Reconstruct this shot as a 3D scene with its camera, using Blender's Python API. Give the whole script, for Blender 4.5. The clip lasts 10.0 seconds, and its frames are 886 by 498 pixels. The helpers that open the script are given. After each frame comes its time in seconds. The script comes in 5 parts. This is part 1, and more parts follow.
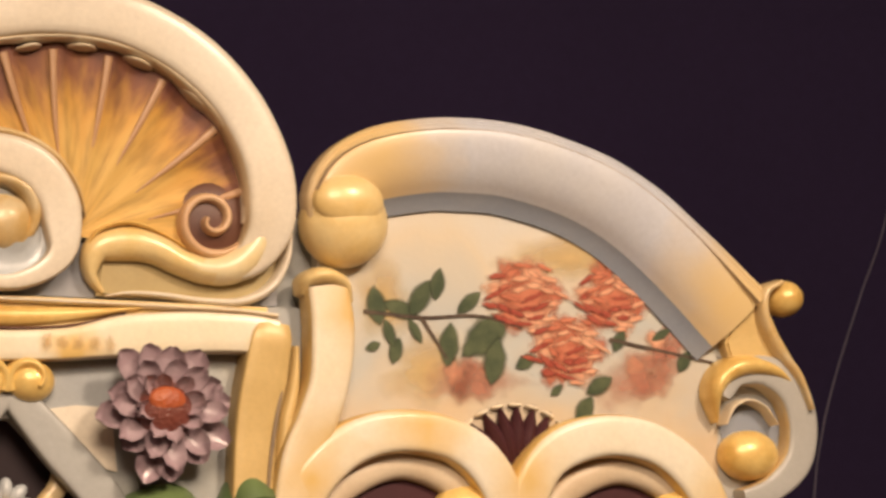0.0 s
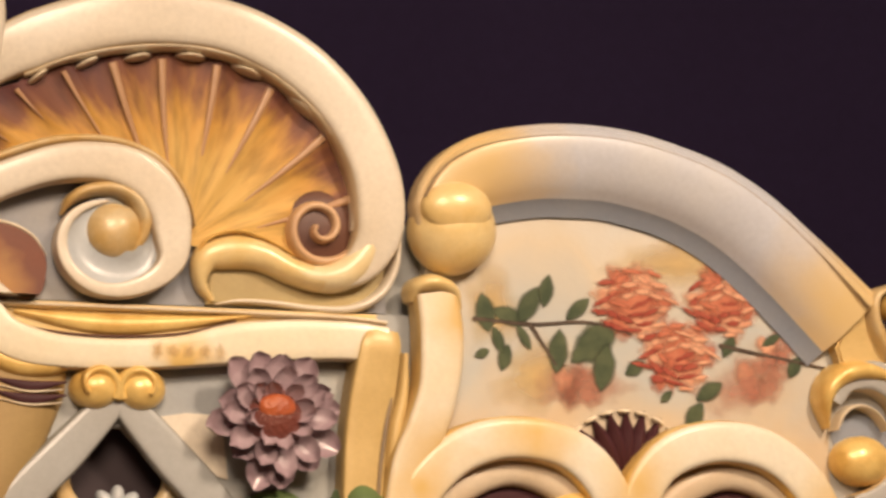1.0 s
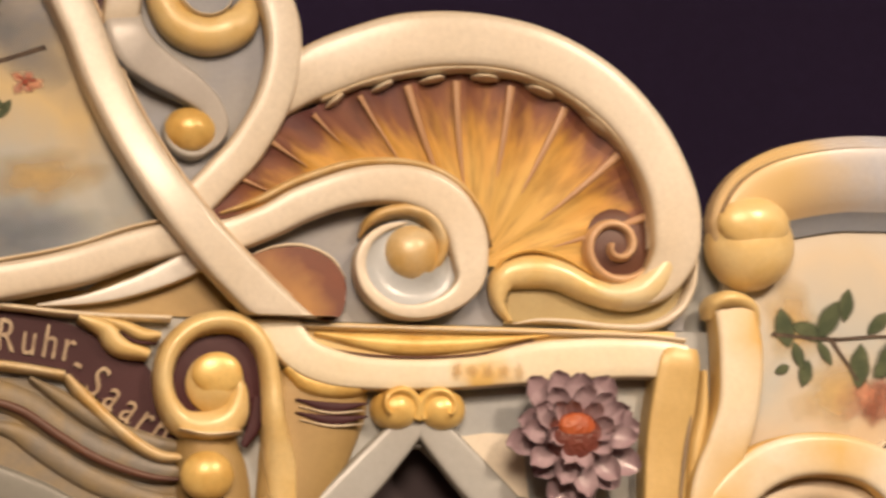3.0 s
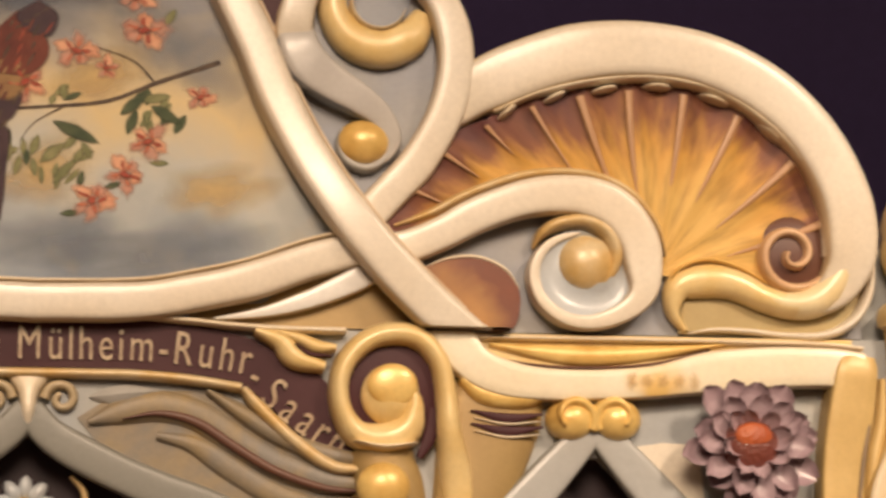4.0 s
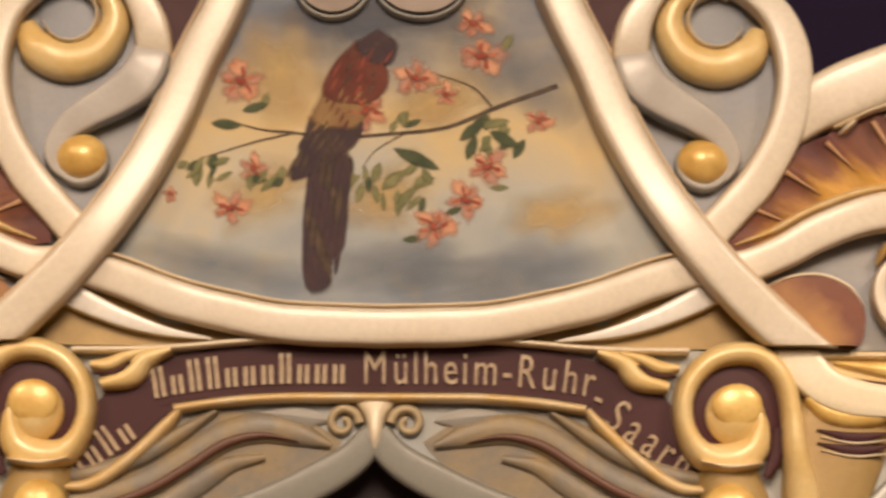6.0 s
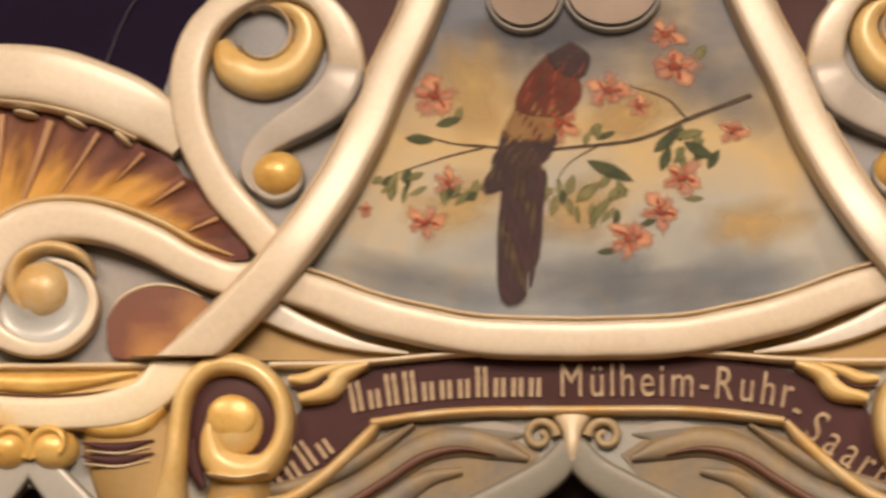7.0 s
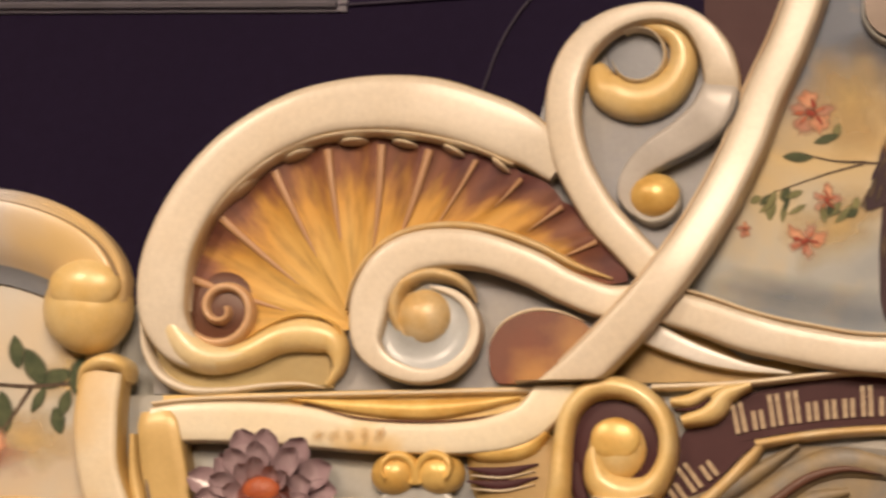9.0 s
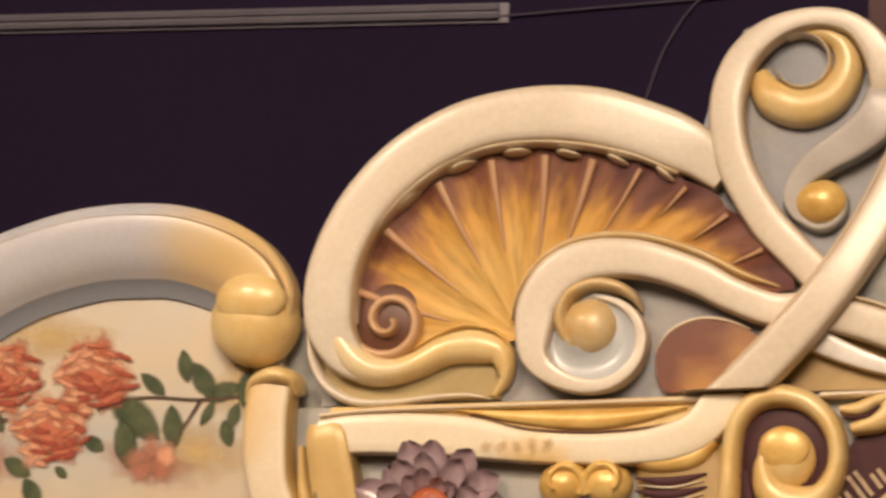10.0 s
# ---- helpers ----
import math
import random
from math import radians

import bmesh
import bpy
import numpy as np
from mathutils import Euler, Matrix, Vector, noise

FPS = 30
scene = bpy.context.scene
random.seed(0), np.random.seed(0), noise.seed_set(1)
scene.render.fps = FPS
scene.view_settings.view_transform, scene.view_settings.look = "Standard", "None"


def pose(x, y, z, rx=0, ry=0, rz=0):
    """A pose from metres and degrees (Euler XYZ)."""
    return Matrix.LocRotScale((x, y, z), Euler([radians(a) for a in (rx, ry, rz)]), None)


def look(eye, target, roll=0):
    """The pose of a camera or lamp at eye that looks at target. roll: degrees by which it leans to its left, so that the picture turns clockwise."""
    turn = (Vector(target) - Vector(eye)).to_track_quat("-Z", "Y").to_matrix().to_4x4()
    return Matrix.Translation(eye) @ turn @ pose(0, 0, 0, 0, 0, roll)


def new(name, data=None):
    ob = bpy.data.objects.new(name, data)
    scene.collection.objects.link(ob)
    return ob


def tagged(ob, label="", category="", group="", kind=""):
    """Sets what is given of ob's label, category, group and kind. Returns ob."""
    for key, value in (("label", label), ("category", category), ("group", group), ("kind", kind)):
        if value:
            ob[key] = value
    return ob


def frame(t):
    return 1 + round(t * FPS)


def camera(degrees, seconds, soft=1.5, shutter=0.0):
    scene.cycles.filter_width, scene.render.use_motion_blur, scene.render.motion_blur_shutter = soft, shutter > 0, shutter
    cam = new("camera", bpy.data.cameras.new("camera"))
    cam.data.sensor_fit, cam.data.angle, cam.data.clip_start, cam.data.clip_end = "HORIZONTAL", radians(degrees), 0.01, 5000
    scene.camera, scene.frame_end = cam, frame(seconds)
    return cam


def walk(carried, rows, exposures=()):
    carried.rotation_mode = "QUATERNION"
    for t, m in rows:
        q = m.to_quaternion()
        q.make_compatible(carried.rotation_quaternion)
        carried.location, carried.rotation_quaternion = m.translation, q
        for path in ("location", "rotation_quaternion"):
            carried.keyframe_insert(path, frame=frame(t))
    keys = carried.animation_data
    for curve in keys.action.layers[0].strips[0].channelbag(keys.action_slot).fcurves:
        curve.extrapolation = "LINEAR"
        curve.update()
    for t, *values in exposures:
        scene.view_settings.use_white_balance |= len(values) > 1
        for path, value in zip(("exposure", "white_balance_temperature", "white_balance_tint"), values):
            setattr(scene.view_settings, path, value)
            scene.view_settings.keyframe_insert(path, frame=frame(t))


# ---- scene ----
# ---------------------------------------------------------------- camera
cam = camera(18.87, 10.0, soft=2.9, shutter=0.5)
EYE = (-0.017, -3.6, 1.600)
# seconds, turn to the right, tilt up, lean (degrees)
PATH = [
    (0.0, 21.397, 8.219, -0.009),
    (0.5, 20.289, 8.298, 0.036),
    (1.0, 19.043, 8.365, -0.009),
    (1.5, 17.620, 8.460, -0.111),
    (2.0, 16.086, 8.547, -0.114),
    (3.5, 10.717, 8.888, -0.045),
    (4.0, 8.828, 9.003, -0.031),
    (4.5, 7.106, 9.112, -0.049),
    (5.0, 5.412, 9.218, -0.013),
    (5.5, 3.450, 9.340, 0.005),
    (7.0, -2.826, 9.754, 0.011),
    (7.5, -5.082, 9.883, 0.038),
    (8.0, -7.206, 10.002, 0.038),
    (8.5, -9.150, 10.121, 0.065),
    (9.0, -11.083, 10.235, 0.096),
    (9.5, -12.945, 10.350, 0.058),
    (10.0, -14.684, 10.459, 0.029),
]
walk(cam, [(t, pose(*EYE, 90 + tilt, 0, -turn) @ pose(0, 0, 0, 0, 0, lean)) for t, turn, tilt, lean in PATH])

# ---------------------------------------------------------------- light
world = bpy.data.worlds.new("hall")
scene.world = world
world.use_nodes = True
world.node_tree.nodes["Background"].inputs[0].default_value = (0.75, 0.72, 0.80, 1)
world.node_tree.nodes["Background"].inputs[1].default_value = 0.07


def lamp(name, eye, target, watts, size, colour, cone):
    data = bpy.data.lights.new(name, "SPOT")
    data.energy, data.color, data.shadow_soft_size = watts, colour, size
    data.spot_size, data.spot_blend = radians(cone), 1.0
    ob = new(name, data)
    ob.matrix_world = look(eye, target)
    return ob


# three hall spotlights, aimed at the lower edge of the carved front
WARM = (1.0, 0.76, 0.56)
lamp("hall_spotlight", (0.1, -3.5, 4.1), (0.0, 0.0, 1.40), 104, 0.32, WARM, 46)
lamp("hall_spotlight", (-2.4, -3.2, 4.0), (-1.25, 0.0, 1.34), 355, 0.30, WARM, 46)
lamp("hall_spotlight", (2.4, -3.2, 4.0), (1.40, 0.0, 1.34), 525, 0.30, WARM, 46)
# broad unseen lamp, added as fill to soften the carving's shadows
fill_lamp = bpy.data.lights.new("hall_fill_lamp", "AREA")
fill_lamp.shape, fill_lamp.size, fill_lamp.energy, fill_lamp.color = "DISK", 2.2, 300, WARM
new("hall_fill_lamp", fill_lamp).matrix_world = look((0.0, -5.2, 4.45), (0.0, 0.0, 1.7))

# ---------------------------------------------------------------- materials
Z0 = 1.976        # height of the middle knot above the floor


def paint(name, base, other=None, rough=0.4, metal=0.0, scale=9.0, grain=120.0, relief=0.05, coat=0.0, mix=0.55, dirt=0.16, shine=0.5):
    """Hand-laid paint: two tones in broad patches, fine dirt, brush relief."""
    m = bpy.data.materials.new(name)
    m.use_nodes = True
    nt = m.node_tree
    n, l = nt.nodes, nt.links
    b = n["Principled BSDF"]
    other = other or tuple(c * 0.72 for c in base)
    tc = n.new("ShaderNodeTexCoord")
    big = n.new("ShaderNodeTexNoise")
    big.inputs["Scale"].default_value, big.inputs["Detail"].default_value = scale, 5
    fine = n.new("ShaderNodeTexNoise")
    fine.inputs["Scale"].default_value, fine.inputs["Detail"].default_value = grain, 3
    ramp = n.new("ShaderNodeMapRange")
    ramp.inputs["From Min"].default_value, ramp.inputs["From Max"].default_value = 0.38, 0.68
    ramp.inputs["To Max"].default_value = mix
    c1 = n.new("ShaderNodeMix")
    c1.data_type = "RGBA"
    c1.inputs["A"].default_value, c1.inputs["B"].default_value = (*base, 1), (*other, 1)
    c2 = n.new("ShaderNodeMix")
    c2.data_type, c2.blend_type = "RGBA", "MULTIPLY"
    c2.inputs["Factor"].default_value = dirt
    bump = n.new("ShaderNodeBump")
    bump.inputs["Strength"].default_value, bump.inputs["Distance"].default_value = relief, 0.004
    rr = n.new("ShaderNodeMapRange")
    rr.inputs["To Min"].default_value, rr.inputs["To Max"].default_value = max(0.05, rough - 0.1), rough + 0.12
    for x in (big, fine):
        l.new(tc.outputs["Object"], x.inputs["Vector"])
    l.new(big.outputs["Fac"], ramp.inputs["Value"])
    l.new(ramp.outputs["Result"], c1.inputs["Factor"])
    l.new(c1.outputs["Result"], c2.inputs["A"])
    l.new(fine.outputs["Color"], c2.inputs["B"])
    hs = n.new("ShaderNodeHueSaturation")
    hs.inputs["Saturation"].default_value, hs.inputs["Value"].default_value = 0.0, 1.6
    l.new(fine.outputs["Color"], hs.inputs["Color"])
    l.new(hs.outputs["Color"], c2.inputs["B"])
    l.new(c2.outputs["Result"], b.inputs["Base Color"])
    l.new(fine.outputs["Fac"], bump.inputs["Height"])
    l.new(bump.outputs["Normal"], b.inputs["Normal"])
    l.new(big.outputs["Fac"], rr.inputs["Value"])
    l.new(rr.outputs["Result"], b.inputs["Roughness"])
    b.inputs["Metallic"].default_value = metal
    b.inputs["Specular IOR Level"].default_value = shine
    b.inputs["Coat Weight"].default_value = coat
    b.inputs["Coat Roughness"].default_value = 0.2
    return m


CREAM = paint("cream_enamel", (0.74, 0.68, 0.57), (0.69, 0.60, 0.46), 0.32, coat=0.35, scale=6, mix=0.8, dirt=0.2)
IVORY = paint("ivory_enamel", (0.79, 0.71, 0.56), (0.74, 0.59, 0.37), 0.30, coat=0.3)
TAN = paint("antique_tan_edge", (0.66, 0.55, 0.40), (0.55, 0.42, 0.27), 0.40, scale=14, mix=0.8)
GOLD = paint("gold_bronze", (0.84, 0.60, 0.21), (0.66, 0.40, 0.10), 0.34, metal=0.15, coat=0.3, scale=22, mix=1.0, dirt=0.22)
OLDGOLD = paint("dull_gold", (0.40, 0.28, 0.115), (0.32, 0.21, 0.085), 0.44, metal=0.12)
BEIGE = paint("beige_gold", (0.63, 0.50, 0.29), (0.58, 0.37, 0.12), 0.38, metal=0.06, coat=0.2, scale=20, mix=1.0, dirt=0.22)
BRONZE = paint("worn_bronze", (0.27, 0.19, 0.105), (0.17, 0.125, 0.085), 0.46, scale=16, mix=0.9)
CABLEM = paint("dark_cable", (0.15, 0.13, 0.20), None, 0.5)
RIBGOLD = paint("rib_pink_gold", (0.46, 0.27, 0.145), (0.40, 0.21, 0.09), 0.42, coat=0.1)
# strap enamel darkened to carry the shade below the banner
FALLSHADE = paint("falling_strap_shade", (0.235, 0.235, 0.21), (0.20, 0.195, 0.165), 0.34, coat=0.2)
RIMEDGE = paint("rim_edge_beige", (0.69, 0.57, 0.38), (0.62, 0.46, 0.24), 0.36, coat=0.2, scale=14, mix=0.8)
KNOTBEIGE = paint("knot_beige", (0.46, 0.37, 0.23), (0.38, 0.29, 0.16), 0.42, coat=0.1)
TAILGREY = paint("tail_grey_enamel", (0.52, 0.50, 0.475), (0.46, 0.435, 0.39), 0.34, coat=0.3)
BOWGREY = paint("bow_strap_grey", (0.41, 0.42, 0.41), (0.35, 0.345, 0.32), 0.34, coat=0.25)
# near-black maroon for the sheet that darkens the openings
DARKBACK = paint("dark_maroon_back", (0.026, 0.011, 0.016), (0.020, 0.009, 0.013), 0.6)
PALEGOLD = paint("pale_yellow_gold", (0.80, 0.68, 0.42), (0.76, 0.60, 0.31), 0.32, coat=0.3, scale=16, mix=0.8)
LINEBROWN = paint("line_brown", (0.40, 0.28, 0.17), (0.52, 0.42, 0.30), 0.45, scale=20, mix=1.0)
LIPGOLD = paint("lip_gold", (0.79, 0.62, 0.31), (0.72, 0.50, 0.18), 0.34, metal=0.05, coat=0.3, scale=16, mix=0.9)
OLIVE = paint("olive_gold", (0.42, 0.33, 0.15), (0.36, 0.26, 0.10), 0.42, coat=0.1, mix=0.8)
CURLGOLD = paint("curl_pale_gold", (0.64, 0.42, 0.24), (0.50, 0.29, 0.15), 0.40, coat=0.2, scale=18)
WAVE = paint("worn_grey_gold", (0.20, 0.18, 0.15), (0.32, 0.235, 0.115), 0.46, scale=18, mix=0.9, dirt=0.3)
YELLOWGOLD = paint("yellow_gold", (0.64, 0.46, 0.19), (0.50, 0.34, 0.12), 0.42, metal=0.08, scale=12, mix=0.8, coat=0.1)
ORANGECORE = paint("orange_core", (0.46, 0.115, 0.035), (0.30, 0.06, 0.028), 0.38, scale=40, grain=170, relief=0.6)
WHITE = paint("white_enamel", (0.80, 0.78, 0.73), (0.70, 0.67, 0.60), 0.28, coat=0.4)
MAROON = paint("maroon_paint", (0.064, 0.020, 0.024), (0.046, 0.015, 0.019), 0.52, shine=0.25)
GREYBLUE = paint("grey_blue_paint", (0.34, 0.36, 0.37), (0.42, 0.41, 0.36), 0.45, mix=0.9)
UPPERGREY = paint("slate_grey_paint", (0.27, 0.285, 0.325), (0.35, 0.34, 0.32), 0.45, mix=0.9)
WHITEGREY = paint("white_grey_enamel", (0.43, 0.425, 0.40), (0.37, 0.355, 0.32), 0.34, coat=0.2)
DISH = paint("pale_blue_white_enamel", (0.47, 0.52, 0.56), (0.52, 0.52, 0.50), 0.30, coat=0.3)
# dark blue-grey that puts the shade of coves and hollows into the colour
SHADEGREY = paint("shadow_grey_paint", (0.24, 0.27, 0.325), (0.30, 0.31, 0.33), 0.45)
# lighter mauve that paints the highlight on the petal rims
PETALGLINT = paint("petal_edge_highlight", (0.50, 0.40, 0.41), (0.38, 0.28, 0.31), 0.22, scale=22, coat=0.7)
MAUVE = paint("mauve_petal", (0.32, 0.225, 0.255), (0.46, 0.36, 0.39), 0.24, scale=22, coat=0.7)
REDCORE = paint("red_orange_core", (0.17, 0.045, 0.030), (0.10, 0.030, 0.026), 0.35, scale=30, coat=0.3, grain=170, relief=0.8)
GREEN = paint("green_leaf", (0.13, 0.19, 0.07), (0.07, 0.12, 0.05), 0.35, scale=18)
TAUPE = paint("taupe_paint", (0.27, 0.20, 0.155), (0.21, 0.155, 0.12), 0.45)
DARKWALL = paint("dark_violet_wall", (0.047, 0.034, 0.084), (0.040, 0.029, 0.070), 0.95, scale=1.2, grain=30, shine=0.05)
STEEL = paint("grey_rail", (0.46, 0.45, 0.54), None, 0.45, metal=0.2)
FLOORM = paint("hall_floor", (0.20, 0.13, 0.09), None, 0.5, scale=2)
# pale tone for the unseen ceiling and south wall, raised to bounce light
HALLBOUNCE = paint("hall_bounce_paint", (0.72, 0.68, 0.64), None, 0.8, scale=1.5)


def painted_board(name, bottom, middle, top, warm, v0, v1, scale):
    """Hand-painted sky on a board: three tones up its height, clouded with a warm tone."""
    m = paint(name, middle, None, 0.55, relief=0.08, shine=0.25)
    nt = m.node_tree
    n, l = nt.nodes, nt.links
    b = n["Principled BSDF"]
    tc = n.new("ShaderNodeTexCoord")
    sep = n.new("ShaderNodeSeparateXYZ")
    l.new(tc.outputs["Object"], sep.inputs[0])
    wob = n.new("ShaderNodeTexNoise")
    wob.inputs["Scale"].default_value, wob.inputs["Detail"].default_value = scale, 4
    wob.inputs["Distortion"].default_value = 0.6
    l.new(tc.outputs["Object"], wob.inputs["Vector"])
    mr = n.new("ShaderNodeMapRange")
    mr.inputs["From Min"].default_value, mr.inputs["From Max"].default_value = Z0 + v0, Z0 + v1
    l.new(sep.outputs["Z"], mr.inputs["Value"])
    add = n.new("ShaderNodeMath")
    add.operation = "MULTIPLY_ADD"
    add.inputs[1].default_value, add.inputs[2].default_value = 0.7, -0.35
    l.new(wob.outputs["Fac"], add.inputs[0])
    s = n.new("ShaderNodeMath")
    l.new(mr.outputs["Result"], s.inputs[0])
    l.new(add.outputs[0], s.inputs[1])
    ramp = n.new("ShaderNodeValToRGB")
    e = ramp.color_ramp.elements
    e[0].color, e[1].color = (*bottom, 1), (*top, 1)
    e[0].position, e[1].position = 0.05, 0.95
    k = e.new(0.33)
    k.color = (*middle, 1)
    k = e.new(0.62)
    k.color = (*warm, 1)
    l.new(s.outputs[0], ramp.inputs["Fac"])
    w2 = n.new("ShaderNodeTexNoise")
    w2.inputs["Scale"].default_value, w2.inputs["Detail"].default_value = scale * 1.7, 6
    l.new(tc.outputs["Object"], w2.inputs["Vector"])
    mr2 = n.new("ShaderNodeMapRange")
    mr2.inputs["From Min"].default_value, mr2.inputs["From Max"].default_value = 0.52, 0.74
    mr2.inputs["To Max"].default_value = 0.6
    l.new(w2.outputs["Fac"], mr2.inputs["Value"])
    mx = n.new("ShaderNodeMix")
    mx.data_type = "RGBA"
    mx.inputs["B"].default_value = (*warm, 1)
    l.new(ramp.outputs["Color"], mx.inputs["A"])
    l.new(mr2.outputs["Result"], mx.inputs["Factor"])
    l.new(mx.outputs["Result"], b.inputs["Base Color"])
    return m


SKY = painted_board("painted_sky", (0.26, 0.30, 0.35), (0.47, 0.485, 0.455), (0.19, 0.22, 0.28), (0.66, 0.52, 0.28), 0.13, 0.585, 5.2)
BLUSH = painted_board("painted_blush", (0.55, 0.44, 0.30), (0.47, 0.48, 0.45), (0.60, 0.60, 0.57), (0.62, 0.54, 0.41), -0.10, 0.34, 5.5)


def gilded(name, base, other, gilt, spots, r0, r1):
    """Enamel with bronze rubbed on round some spots (out from the middle, up from the knot), fading outwards."""
    m = paint(name, base, other, 0.36, coat=0.2)
    nt = m.node_tree
    n, l = nt.nodes, nt.links
    b = n["Principled BSDF"]
    prev = b.inputs["Base Color"].links[0].from_socket
    tc = n.new("ShaderNodeTexCoord")
    no = n.new("ShaderNodeTexNoise")
    no.inputs["Scale"].default_value, no.inputs["Detail"].default_value = 14, 4
    l.new(tc.outputs["Object"], no.inputs["Vector"])
    ab = n.new("ShaderNodeVectorMath")
    ab.operation = "ABSOLUTE"
    l.new(tc.outputs["Object"], ab.inputs[0])
    fl = n.new("ShaderNodeVectorMath")
    fl.operation = "MULTIPLY"
    fl.inputs[1].default_value = (1, 0, 1)
    l.new(ab.outputs[0], fl.inputs[0])
    for u, v in spots:
        d = n.new("ShaderNodeVectorMath")
        d.operation = "DISTANCE"
        d.inputs[1].default_value = (u, 0, Z0 + v)
        l.new(fl.outputs[0], d.inputs[0])
        ma = n.new("ShaderNodeMath")
        ma.operation = "MULTIPLY_ADD"
        ma.inputs[1].default_value = 0.10
        l.new(no.outputs["Fac"], ma.inputs[0])
        l.new(d.outputs["Value"], ma.inputs[2])
        mr = n.new("ShaderNodeMapRange")
        mr.inputs["From Min"].default_value, mr.inputs["From Max"].default_value = r0 + 0.05, r1 + 0.05
        mr.inputs["To Min"].default_value, mr.inputs["To Max"].default_value = 1, 0
        l.new(ma.outputs[0], mr.inputs["Value"])
        mx = n.new("ShaderNodeMix")
        mx.data_type = "RGBA"
        mx.inputs["B"].default_value = (*gilt, 1)
        l.new(prev, mx.inputs["A"])
        l.new(mr.outputs["Result"], mx.inputs["Factor"])
        prev = mx.outputs["Result"]
    l.new(prev, b.inputs["Base Color"])
    return m


WINGENAMEL = gilded("wing_enamel", (0.53, 0.55, 0.61), (0.60, 0.60, 0.60), (0.68, 0.50, 0.24), ((1.225, 0.25), (1.25, 0.31), (1.90, 0.075), (1.86, 0.12)), 0.02, 0.17)
RUST = gilded("rust_leaf", (0.19, 0.056, 0.026), (0.12, 0.040, 0.024), (0.42, 0.21, 0.06), ((0.535, 0.145), (0.585, 0.100)), 0.0, 0.055)
RIBBONENAMEL = gilded("ribbon_enamel", (0.79, 0.73, 0.57), (0.76, 0.65, 0.44), (0.70, 0.48, 0.17), ((1.13, 0.02), (0.83, 0.0)), 0.01, 0.05)
ARCHENAMEL = gilded("arch_enamel", (0.80, 0.74, 0.60), (0.74, 0.64, 0.44), (0.70, 0.48, 0.18), ((1.51, -0.15), (1.18, -0.16), (1.85, -0.16), (1.35, -0.08)), 0.0, 0.085)
POSTENAMEL = gilded("post_enamel", (0.76, 0.68, 0.52), (0.72, 0.58, 0.36), (0.68, 0.47, 0.19), ((1.25, 0.09), (1.20, -0.14)), 0.02, 0.09)


